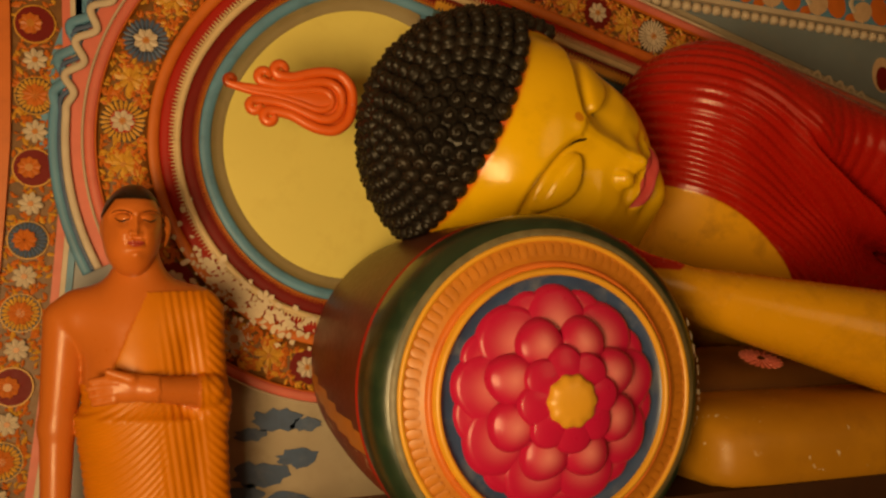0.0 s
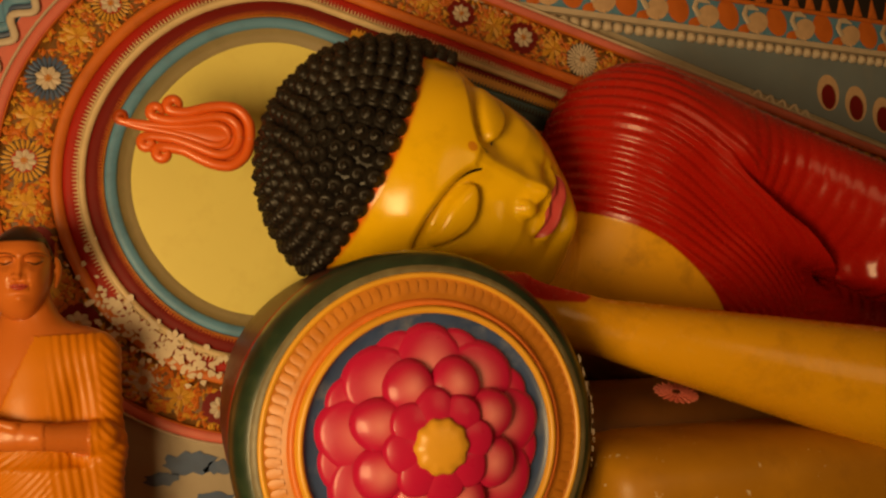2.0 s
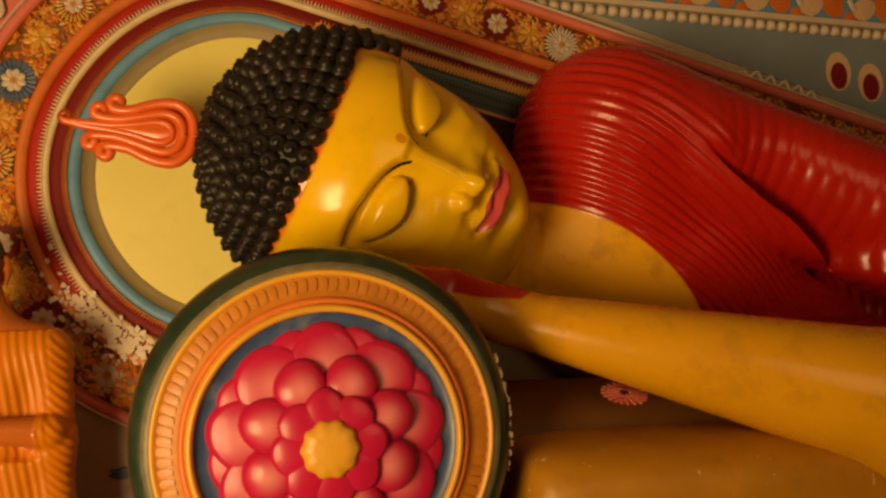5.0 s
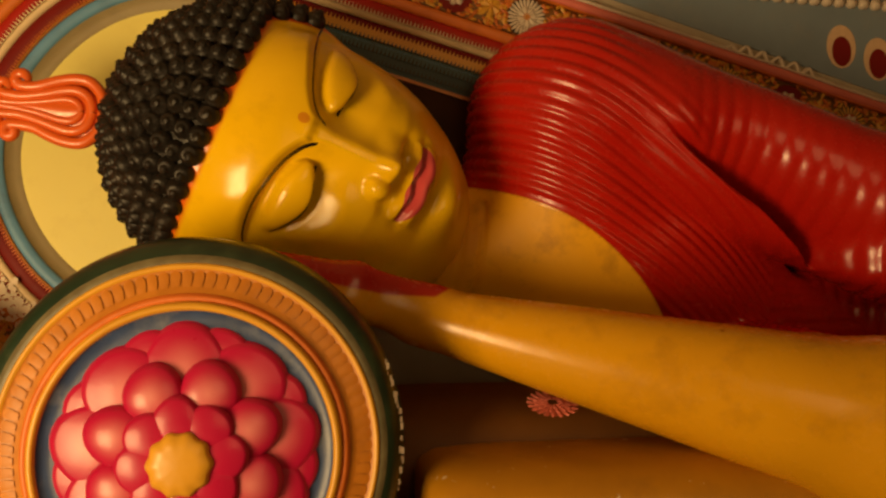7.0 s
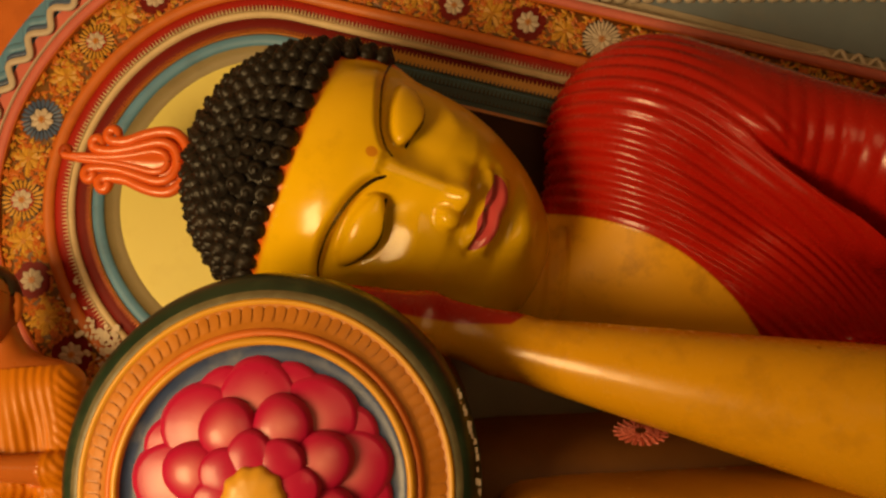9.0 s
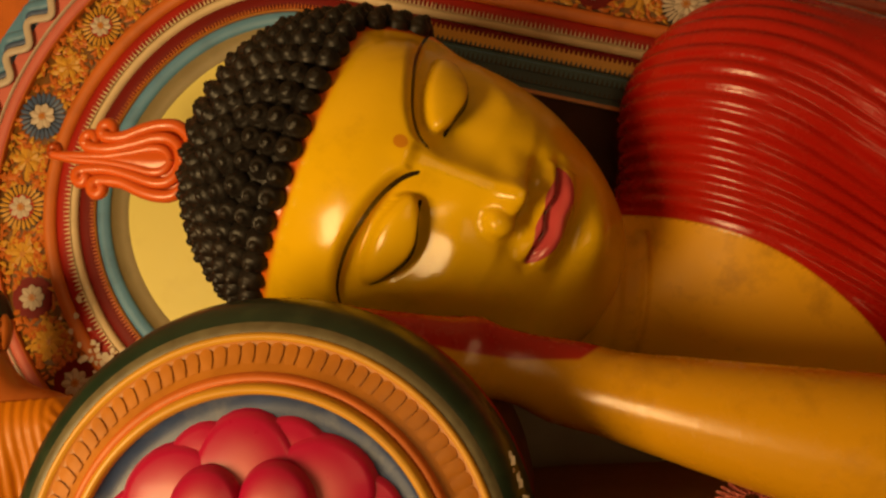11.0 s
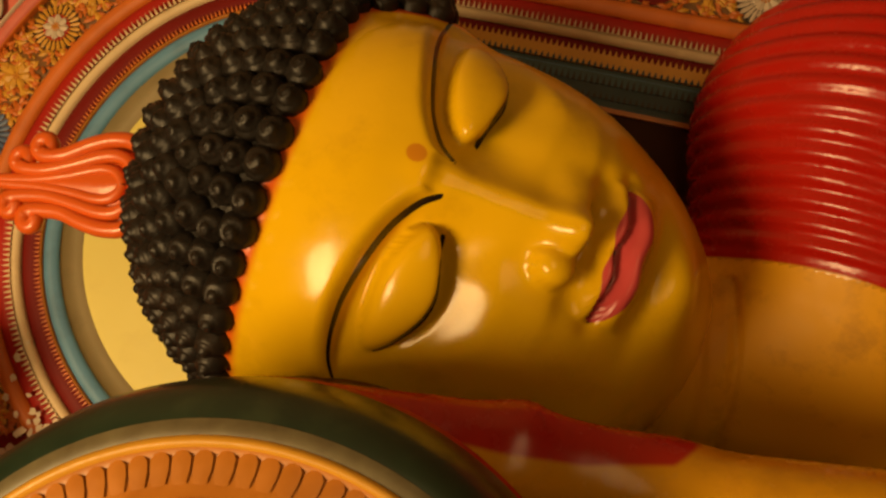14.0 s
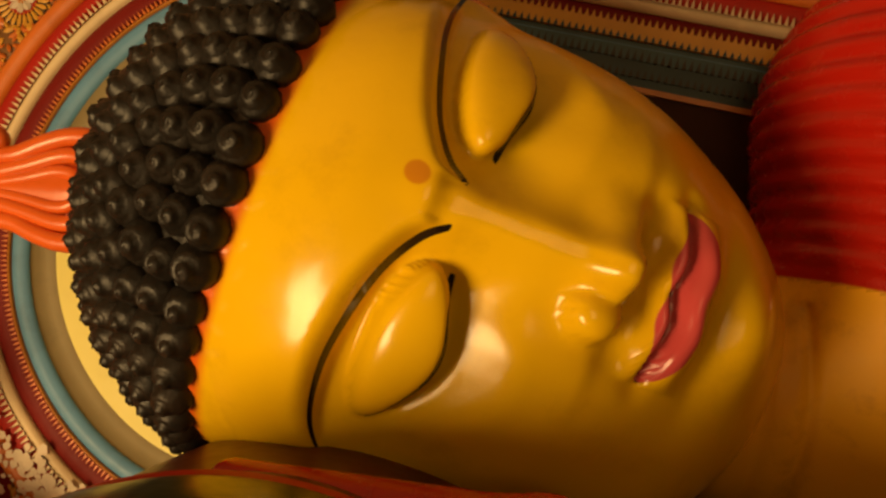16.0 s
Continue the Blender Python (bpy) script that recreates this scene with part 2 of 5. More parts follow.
def surface_net(fn, lo, hi, h):
    """Polygonises the zero level of a distance function on a grid."""
    ax = [np.arange(lo[i], hi[i] + h, h) for i in range(3)]
    X, Y, Z = np.meshgrid(*ax, indexing="ij")
    d = fn(X, Y, Z).astype(np.float32)
    s = d < 0
    nx, ny, nz = d.shape
    cs = np.zeros((nx - 1, ny - 1, nz - 1), int)
    for i in (0, 1):
        for j in (0, 1):
            for k in (0, 1):
                cs += s[i:nx - 1 + i, j:ny - 1 + j, k:nz - 1 + k]
    act = (cs > 0) & (cs < 8)
    ids = -np.ones(act.shape, int)
    ids[act] = np.arange(act.sum())
    c = np.argwhere(act)
    v = np.array(lo) + (c + 0.5) * h
    e = h * 0.25
    for _ in range(4):
        val = fn(v[:, 0], v[:, 1], v[:, 2])
        g = gradient(fn, v, e)
        step = np.clip(val, -h * 0.6, h * 0.6)[:, None] * g
        v = v - step
    faces = []
    for axis in range(3):
        a, b = [(1, 2), (2, 0), (0, 1)][axis]
        sl0 = [slice(None)] * 3
        sl1 = [slice(None)] * 3
        sl0[axis], sl1[axis] = slice(0, -1), slice(1, None)
        s0, s1 = s[tuple(sl0)], s[tuple(sl1)]
        cross = np.argwhere(s0 != s1)
        inside = s0[tuple(cross.T)]
        ok = (cross[:, a] > 0) & (cross[:, b] > 0) & (cross[:, a] < d.shape[a] - 1) & (cross[:, b] < d.shape[b] - 1)
        cross, inside = cross[ok], inside[ok]
        da, db = np.zeros(3, int), np.zeros(3, int)
        da[a], db[b] = 1, 1
        q = np.stack([ids[tuple((cross - o).T)] for o in (da * 0, da, da + db, db)], 1)
        q[~inside] = q[~inside][:, ::-1]
        faces.append(q[:, ::-1])
    return v, np.concatenate(faces)


def gradient(fn, v, e):
    x, y, z = v.T
    g = np.stack([fn(x + e, y, z) - fn(x - e, y, z), fn(x, y + e, z) - fn(x, y - e, z), fn(x, y, z + e) - fn(x, y, z - e)], 1)
    return g / (np.linalg.norm(g, axis=1)[:, None] + 1e-9)


def capsule(X, Y, Z, a, b, ra, rb):
    a, b = np.array(a), np.array(b)
    d = b - a
    t = np.clip(((X - a[0]) * d[0] + (Y - a[1]) * d[1] + (Z - a[2]) * d[2]) / (d @ d), 0, 1)
    return np.sqrt((X - a[0] - t * d[0]) ** 2 + (Y - a[1] - t * d[1]) ** 2 + (Z - a[2] - t * d[2]) ** 2) - (ra + (rb - ra) * t)


def ellipsoid(X, Y, Z, c, r):
    k = np.sqrt(((X - c[0]) / r[0]) ** 2 + ((Y - c[1]) / r[1]) ** 2 + ((Z - c[2]) / r[2]) ** 2)
    return (k - 1) * min(r)


def join(a, b, k):
    h = np.clip(0.5 + 0.5 * (b - a) / k, 0, 1)
    return b + (a - b) * h - k * h * (1 - h)


def subdivide(v, q):
    """Splits every quad in four."""
    e = np.concatenate([q[:, [0, 1]], q[:, [1, 2]], q[:, [2, 3]], q[:, [3, 0]]])
    e.sort(axis=1)
    u, inv = np.unique(e, axis=0, return_inverse=True)
    inv = inv.reshape(4, -1)
    mid = v[u].mean(1)
    cen = v[q].mean(1)
    n0, n1 = len(v), len(v) + len(u)
    m = inv + n0
    c = np.arange(len(q)) + n1
    quads = [np.stack([q[:, i], m[i], c, m[i - 1]], 1) for i in range(4)]
    return np.concatenate([v, mid, cen]), np.concatenate(quads)

# ---- the room ----
def box(name, lo, hi, mat, parent=None):
    bm = bmesh.new()
    bmesh.ops.create_cube(bm, size=1.0)
    for v in bm.verts:
        v.co = Vector([lo[i] + (v.co[i] + 0.5) * (hi[i] - lo[i]) for i in range(3)])
    me = bpy.data.meshes.new(name)
    bm.to_mesh(me)
    bm.free()
    me.materials.append(mat)
    ob = new(name, me)
    if parent is not None:
        ob.parent = parent
    return ob


wall_north = tagged(box("wall_north", (-3.0, 0.0, 0.0), (6.5, 0.25, 3.4), M_WALLP), "painted plaster shrine wall covered with floral bands", "wall", kind="structure")
tagged(box("wall_south", (-3.0, -4.75, 0.0), (6.5, -4.5, 3.4), M_ROOM), "plain plastered wall behind the visitor", "wall", kind="structure")
tagged(box("wall_west", (-3.2, -4.75, 0.0), (-3.0, 0.25, 3.4), M_ROOM), "plain plastered end wall", "wall", kind="structure")
tagged(box("wall_east", (6.5, -4.75, 0.0), (6.7, 0.25, 3.4), M_ROOM), "plain plastered end wall", "wall", kind="structure")
tagged(box("floor", (-3.2, -4.75, -0.15), (6.7, 0.25, 0.0), M_FLOOR), "plain brown floor", "floor", kind="structure")
tagged(box("ceiling", (-3.2, -4.75, 3.4), (6.7, 0.25, 3.55), M_ROOM), "plain plastered ceiling", "ceiling", kind="structure")

# ---- painted bands round the halo: curves at a distance from one closed outline ----
C = np.array([0.60, 1.91])
LINE_ANGLE = 72.8


def outline_point(phi, off):
    """Point of the band outline with the normal at phi degrees, off metres outside the sawtooth band."""
    def h(p):
        r = 0.555 + 0.052 * float(smooth01(p, 150.0, LINE_ANGLE)) + 0.016 * float(smooth01(p, 200.0, 260.0))
        a = radians(p)
        return C[0] * math.cos(a) + C[1] * math.sin(a) + r
    a = radians(phi)
    d = (h(phi + 0.05) - h(phi - 0.05)) / radians(0.1)
    return np.array([math.cos(a) * (h(phi) + off) - math.sin(a) * d, math.sin(a) * (h(phi) + off) + math.cos(a) * d])


def outline(off, n=150, tail=2.6, tail_step=0.0):
    """Samples from the right end of the upper straight run, round the left, to the lower right."""
    p0 = outline_point(LINE_ANGLE, off)
    along = np.array([math.sin(radians(LINE_ANGLE)), -math.cos(radians(LINE_ANGLE))])
    pts = [p0 + along * tail * (1 - k / 24) for k in range(24)]
    pts += [outline_point(p, off) for p in np.linspace(LINE_ANGLE, 300.0, n)]
    return np.array(pts)


def band(name, off0, off1, y0, y1, mat, label="", tail=2.6):
    """A raised moulding between two offsets; y0, y1: how proud it stands at either edge."""
    a, b = outline(off0, tail=tail), outline(off1, tail=tail)
    rows = []
    for s in np.linspace(0, 1, 6):
        p = a + (b - a) * s
        y = -(y0 + (y1 - y0) * s) - 0.006 * math.sin(math.pi * s)
        rows.append(np.stack([p[:, 0], np.full(len(p), y), p[:, 1]], 1))
    first, last = rows[0].copy(), rows[-1].copy()
    first[:, 1], last[:, 1] = 0.01, 0.01
    rows = [first] + rows + [last]
    return mesh_object(name, np.concatenate(rows), grid_faces(len(rows), len(a)), mat, wall_north, True, label=label)


def saw(name, off0, off1, y, mat, pitch, duty=0.62, label=""):
    """A row of pointed teeth from off0 to off1."""
    a, b = outline(off0, 420), outline(off1, 420)
    seg = np.linalg.norm(np.diff(a, axis=0), axis=1)
    s = np.concatenate([[0], np.cumsum(seg)])
    v, f = [], []
    n = int(s[-1] / pitch)
    for k in range(n):
        def at(curve, d):
            return np.array([np.interp(d, s, curve[:, 0]), np.interp(d, s, curve[:, 1])])
        d0 = k * pitch + random.uniform(-0.05, 0.05) * pitch
        p, q, r = at(a, d0), at(a, d0 + pitch * duty), at(b, d0 + pitch * duty * 0.5)
        i = len(v)
        v += [(p[0], -y, p[1]), (q[0], -y, q[1]), (r[0], -y - 0.001, r[1]), (p[0], 0.0, p[1]), (q[0], 0.0, q[1]), (r[0], 0.0, r[1])]
        f += [(i, i + 1, i + 2), (i, i + 2, i + 5, i + 3), (i + 1, i + 4, i + 5, i + 2)]
    ob = mesh_object(name, v, f, mat, wall_north, False, label=label)
    return tagged(ob, kind="stuff")


# halo disc, recessed behind the bands; its coved edge follows their outline
pv, pf = revolve([(0.0001, -0.003), (0.30, -0.003), (0.380, -0.003)], (C[0], C[1]), 128)
halo_phi = np.linspace(LINE_ANGLE - 10, 312.0, 150)
edge_pts = [outline_point(p, -0.152) for p in halo_phi]
base = len(pv)
pv = list(pv) + [(C[0] + 0.02, -0.0065, C[1])] + [(p[0], -0.0065, p[1]) for p in edge_pts]
pf = list(pf) + [(base, base + 1 + k, base + 2 + k) for k in range(len(edge_pts) - 1)]
mesh_object("halo_disc", pv, pf, M_YELLOW, wall_north, label="plain yellow halo disc, slightly stained")
cove = []
for off, y in ((-0.154, -0.005), (-0.150, -0.0085), (-0.138, -0.011), (-0.124, -0.018), (-0.112, -0.034)):
    cove += [(p[0], y, p[1]) for p in (outline_point(q, off) for q in halo_phi)]
mesh_object("halo_cove", cove, grid_faces(5, len(halo_phi)), M_GREYBAND, wall_north, label="grey-brown coved edge of the halo")
band("teal_band", -0.114, -0.080, 0.034, 0.038, M_TEAL, "teal painted moulding")
band("tan_line", -0.080, -0.073, 0.040, 0.040, M_GOLD)
band("maroon_band", -0.073, -0.028, 0.034, 0.034, M_MAROON, "dark maroon painted band")
band("cream_band", -0.028, -0.006, 0.040, 0.042, M_CREAM, "cream painted band with a toothed edge")
band("red_band", -0.006, 0.034, 0.036, 0.036, M_REDP, "red painted band")
band("orange_band", 0.034, 0.066, 0.040, 0.046, M_ORANGE, "orange painted moulding")
band("flower_ground", 0.066, 0.206, 0.020, 0.020, M_OCHRE, "dark ochre ground of the flower border")
band("orange_line", 0.206, 0.212, 0.030, 0.030, M_ORANGE)
band("pink_trim", 0.212, 0.240, 0.032, 0.032, M_PINK, "pink painted trim")
band("white_trim", 0.240, 0.248, 0.034, 0.034, M_WHITE, "white painted trim")
saw("cream_teeth", -0.010, 0.008, 0.050, M_CREAM, 0.0115)
saw("orange_teeth", -0.073, -0.060, 0.044, M_ORANGE, 0.0095)
# the inner bands that run straight above the body
along = np.array([math.sin(radians(LINE_ANGLE)), -math.cos(radians(LINE_ANGLE))])
out_n = np.array([math.cos(radians(LINE_ANGLE)), math.sin(radians(LINE_ANGLE))])


def strip(name, off0, off1, y, mat, s0=0.12, s1=2.6, label=""):
    p = outline_point(LINE_ANGLE, 0.0)
    v = []
    for yy in (0.01, -y):
        for off in (off0, off1):
            for s in (s0, s1):
                q = p + along * s + out_n * off
                v.append((q[0], yy, q[1]))
    f = [(4, 5, 7, 6), (0, 1, 5, 4), (2, 6, 7, 3), (0, 4, 6, 2), (1, 3, 7, 5)]
    return mesh_object(name, v, f, mat, wall_north, False, label=label)


strip("gold_strip", -0.084, -0.056, 0.049, M_RIM, label="orange-yellow toothed strip")
# the teal of the next two strips is darkened to stand in for shade
strip("dark_teal_strip", -0.118, -0.084, 0.042, M_SHADE_TEAL, label="teal strip with dark teeth, its teal darkened as shade")
strip("black_teal_strip", -0.165, -0.118, 0.044, M_DTEAL, label="teal strip with dark teeth, darkened to blackish as shade")
strip("thin_gold_line", -0.175, -0.165, 0.046, M_GOLD)
# brown ground, its colour deepened for the shaded gaps behind neck and bolster
strip("brown_ground", -0.62, -0.175, 0.040, M_BROWN, 0.25, label="brown painted ground, darkened to stand in for shade")


def strip_teeth(name, off0, off1, y, mat, pitch):
    p = outline_point(LINE_ANGLE, 0.0)
    v, f = [], []
    for k in range(int(2.4 / pitch)):
        s = 0.13 + k * pitch
        i = len(v)
        for ss, off, yy in ((s, off0, y), (s + pitch * 0.66, off0, y), (s + pitch * 0.33, off1, y), (s + pitch * 0.33, off0, y - 0.006)):
            q = p + along * ss + out_n * off
            v.append((q[0], -yy, q[1]))
        f += [(i, i + 1, i + 2), (i, i + 3, i + 1)]
    tagged(mesh_object(name, v, f, mat, wall_north, False), kind="stuff")


strip_teeth("gold_teeth", -0.057, -0.043, 0.0500, M_RIM, 0.0125)
strip_teeth("teal_teeth", -0.085, -0.073, 0.0530, M_DTEAL, 0.0125)
strip_teeth("dark_teeth", -0.119, -0.100, 0.0490, M_DARK, 0.0125)
strip_teeth("black_teeth", -0.150, -0.135, 0.0510, M_DARK, 0.0125)


# ---- flowers of the borders ----
def disc_verts(x, z, y, r, n=24):
    return [(x + r * math.cos(2 * math.pi * k / n), y, z + r * math.sin(2 * math.pi * k / n)) for k in range(n)]


def add_disc(bd, x, z, y, r, mat, n=24, depth=0.02, dome=0.0):
    top, low = disc_verts(x, z, y, r, n), disc_verts(x, z, y + depth, r * 1.02, n)
    v = top + low + [(x, y - dome, z)]
    f = [(k, (k + 1) % n, 2 * n) for k in range(n)] + [(n + k, n + (k + 1) % n, (k + 1) % n, k) for k in range(n)]
    bd.add(v, f, mat)


def add_petals(bd, x, z, y, r0, r1, n, width, mat, turn=0.0, dome=0.004):
    for k in range(n):
        a = 2 * math.pi * k / n + turn
        d, s = np.array([math.cos(a), math.sin(a)]), np.array([-math.sin(a), math.cos(a)])
        prof = [(r0, 0.35), (r0 + (r1 - r0) * 0.45, 0.9), (r0 + (r1 - r0) * 0.75, 1.0), (r1, 0.25)]
        v = []
        for r, w in prof:
            for side in (-1, 0, 1):
                p = np.array([x, z]) + d * r + s * side * w * width
                v.append((p[0], y - (dome if side == 0 else 0), p[1]))
        f = [(i * 3 + j, i * 3 + j + 1, i * 3 + j + 4, i * 3 + j + 3) for i in range(3) for j in range(2)]
        bd.add(v, f, mat)


FLOWERS = []


def flower(kind, x, z, y, r, turn=0.0):
    """kind: dark (maroon disc, white flower), sun (white rays), blue (blue rays), red, yellow (yellow leafy flower), orange, small."""
    FLOWERS.append((x, z, r * (0.55 if kind in ("yellow", "small") else 1.0)))
    bd = Builder()
    mats = [M_MAROON, M_WHITE, M_GOLD, M_BLUE, M_REDP, M_LEAFY, M_LEAFO, M_DARK]
    if kind == "dark":
        add_disc(bd, x, z, y, r, 0)
        add_petals(bd, x, z, y - 0.003, r * 0.1, r * 0.62, 8, r * 0.17, 1, turn)
        add_disc(bd, x, z, y - 0.006, r * 0.2, 2, 12)
    elif kind == "sun":
        add_disc(bd, x, z, y, r * 0.98, 7)
        add_petals(bd, x, z, y - 0.002, r * 0.35, r, 26, r * 0.075, 1, turn, 0.002)
        add_petals(bd, x, z, y - 0.006, r * 0.1, r * 0.5, 8, r * 0.15, 1, turn)
        add_disc(bd, x, z, y - 0.009, r * 0.2, 2, 12)
    elif kind == "blue":
        add_disc(bd, x, z, y, r * 0.7, 7)
        add_petals(bd, x, z, y - 0.002, r * 0.5, r, 24, r * 0.09, 3, turn, 0.002)
        add_petals(bd, x, z, y - 0.004, r * 0.1, r * 0.55, 8, r * 0.15, 1, turn)
        add_disc(bd, x, z, y - 0.007, r * 0.18, 2, 12)
    elif kind == "rayed":
        add_disc(bd, x, z, y, r * 0.97, 7)
        add_petals(bd, x, z, y - 0.002, r * 0.5, r, 24, r * 0.08, 5, turn, 0.002)
        add_disc(bd, x, z, y - 0.003, r * 0.56, 4)
        add_petals(bd, x, z, y - 0.005, r * 0.1, r * 0.52, 8, r * 0.14, 1, turn)
        add_disc(bd, x, z, y - 0.008, r * 0.18, 2, 12)
    elif kind == "yellow":
        add_petals(bd, x, z, y, r * 0.1, r, 7, r * 0.2, 5, turn, 0.004)
        add_petals(bd, x, z, y - 0.003, r * 0.05, r * 0.6, 6, r * 0.16, 5, turn + 0.4, 0.004)
        add_disc(bd, x, z, y - 0.006, r * 0.16, 2, 10)
    elif kind == "red":
        add_disc(bd, x, z, y + 0.002, r * 1.08, 5)
        add_disc(bd, x, z, y, r, 0)
        add_petals(bd, x - r * 0.2, z, y - 0.003, r * 0.05, r * 0.6, 9, r * 0.2, 6, turn)
        add_disc(bd, x - r * 0.2, z, y - 0.007, r * 0.22, 2, 12)
    elif kind == "orange":
        add_disc(bd, x, z, y + 0.002, r * 1.06, 5)
        add_disc(bd, x, z, y, r, 7)
        add_petals(bd, x, z, y - 0.002, r * 0.5, r * 0.97, 24, r * 0.09, 5, turn, 0.002)
        add_petals(bd, x, z, y - 0.005, r * 0.05, r * 0.66, 10, r * 0.17, 6, turn)
        add_disc(bd, x, z, y - 0.008, r * 0.22, 2, 12)
    elif kind == "blueorange":
        add_disc(bd, x, z, y + 0.002, r * 1.06, 5)
        add_disc(bd, x, z, y, r, 7)
        add_petals(bd, x, z, y - 0.002, r * 0.5, r * 0.97, 24, r * 0.09, 3, turn, 0.002)
        add_petals(bd, x - r * 0.15, z, y - 0.005, r * 0.05, r * 0.62, 10, r * 0.17, 6, turn)
    elif kind == "small":
        add_disc(bd, x, z, y + 0.002, r * 0.8, 7)
        add_petals(bd, x, z, y, r * 0.1, r, 8, r * 0.24, 1, turn, 0.004)
        add_disc(bd, x, z, y - 0.005, r * 0.24, 2, 10)
    return bd.make("flower", mats, wall_north, smooth=False)


Y_F = -0.026
# on the straight run: distance along it and the kind
P0 = outline_point(LINE_ANGLE, 0.137)
def on_run(x):
    s = (x - P0[0]) / along[0]
    return P0 + along * s
for kind, x, r in (("yellow", 1.145, 0.048), ("dark", 1.256, 0.046), ("yellow", 1.37, 0.048), ("dark", 1.479, 0.052), ("yellow", 1.59, 0.046), ("sun", 1.700, 0.056),
                   ("yellow", 1.815, 0.05), ("dark", 1.93, 0.05), ("yellow", 2.04, 0.046), ("blue", 2.15, 0.052), ("yellow", 2.25, 0.045), ("rayed", 2.345, 0.05),
                   ("yellow", 2.45, 0.045), ("dark", 2.555, 0.055), ("yellow", 2.66, 0.045), ("rayed", 2.77, 0.052), ("yellow", 2.88, 0.045), ("sun", 3.0, 0.054), ("yellow", 3.12, 0.045), ("dark", 3.24, 0.052)):
    p = on_run(x)
    flower(kind, p[0], p[1], Y_F, r * 1.1, random.random())
for kind, phi, r in (("rayed", 80, 0.052), ("yellow", 90, 0.05), ("sun", 99, 0.052), ("yellow", 108, 0.05), ("dark", 116.5, 0.05), ("yellow", 125, 0.05), ("rayed", 133.5, 0.052), ("yellow", 143.5, 0.05),
                     ("blue", 154.5, 0.06), ("yellow", 165, 0.052), ("rayed", 175.5, 0.058), ("yellow", 186, 0.05), ("dark", 196, 0.052), ("yellow", 206, 0.05), ("dark", 216, 0.056), ("yellow", 226, 0.05),
                     ("small", 236, 0.05), ("yellow", 246, 0.05), ("dark", 257, 0.05)):
    p = outline_point(phi, 0.137)
    flower(kind, p[0], p[1], Y_F, r * 1.1, random.random())


# scrolls of small painted leaves between the flowers
def leaf_scroll(name, places, y, size, mats, label):
    bd = Builder()
    for (x, z) in places:
        if any((x - fx0) ** 2 + (z - fz0) ** 2 < fr * fr for fx0, fz0, fr in FLOWERS):
            continue
        a, s = random.uniform(0, 6.283), size * random.uniform(0.6, 1.25)
        d, w = np.array([math.cos(a), math.sin(a)]), np.array([-math.sin(a), math.cos(a)])
        b = random.uniform(-0.4, 0.4)
        pts = [(-1, 0, 0), (-0.3, 0.42, 0), (0.35, 0.36, 0), (1, b, 0), (0.35, -0.36, 0), (-0.3, -0.42, 0), (0.1, 0, 1)]
        v = [(x + s * (d[0] * p + w[0] * q), y - 0.004 * t, z + s * (d[1] * p + w[1] * q)) for p, q, t in pts]
        bd.add(v, [(k, (k + 1) % 6, 6) for k in range(6)], 0 if random.random() < 0.34 else 1)
    return tagged(bd.make(name, mats, wall_north, smooth=False, label=label), kind="stuff")


random.seed(5)
places = []
for _ in range(5200):
    if random.random() < 0.52:
        p = outline_point(random.uniform(LINE_ANGLE, 290), random.uniform(0.074, 0.200))
    else:
        p = outline_point(LINE_ANGLE, random.uniform(0.074, 0.200)) + along * random.uniform(0, 2.5)
    places.append(p)
leaf_scroll("leaf_scroll", places, -0.0275, 0.0125, [M_LEAFY, M_LEAFO], "dense yellow and orange painted leaf scrolls")

# flaking patch at the lower left of the bands
bd = Builder()
for k in range(330):
    phi = random.gauss(231, 11)
    off = random.gauss(0.03, 0.026)
    if not -0.03 < off < 0.10:
        continue
    p = outline_point(min(phi, 256), off)
    r = random.uniform(0.003, 0.012)
    n = 9
    ring_pts = [(p[0] + r * random.uniform(0.5, 1.2) * math.cos(6.283 * j / n), -0.0535 - 0.001 * random.random(), p[1] + r * random.uniform(0.5, 1.2) * math.sin(6.283 * j / n)) for j in range(n)]
    bd.add(ring_pts, [tuple(range(n))], 0)
tagged(bd.make("bare_patch", [M_PEEL], wall_north, smooth=False, label="flaked paint showing pale plaster"), kind="stuff")

# ---- left panel: column of flowers, ribbon, pale blue field ----
def wall_poly(name, pts, y, mat, label="", depth=0.03):
    n = len(pts)
    v = [(p[0], y, p[1]) for p in pts] + [(p[0], y + depth, p[1]) for p in pts]
    f = [tuple(range(n))] + [(k, k + n, (k + 1) % n + n, (k + 1) % n) for k in range(n)]
    return mesh_object(name, v, f, mat, wall_north, False, label=label)


def column_x(z):
    """Right edge of the flower column at a height."""
    return -0.252 - 0.045 * (z - 2.03) ** 2 - (0.04 * max(0.0, 1.9 - z))


zs = np.linspace(0.3, 2.9, 40)
def shifted(d, zz=zs):
    return [(column_x(z) + d, z) for z in zz]
wall_poly("pale_blue_field", shifted(0.02) + [(0.1, 2.9), (0.1, 0.3)], -0.004, M_PALEBLUE, "pale blue plaster field behind the figure")
wall_poly("column_ground", shifted(0.0) + shifted(-0.135)[::-1], -0.010, M_OCHRE, "dark ochre ground of the flower column")
wall_poly("column_edge", shifted(-0.135) + shifted(-0.185)[::-1], -0.030, M_ORANGE, "orange painted moulding")
wall_poly("column_teeth", shifted(-0.185) + shifted(-0.23)[::-1], -0.028, M_REDP, "red painted band")
wall_poly("column_outer", shifted(-0.23) + shifted(-1.2)[::-1], -0.022, M_MAROON, "maroon painted panel")
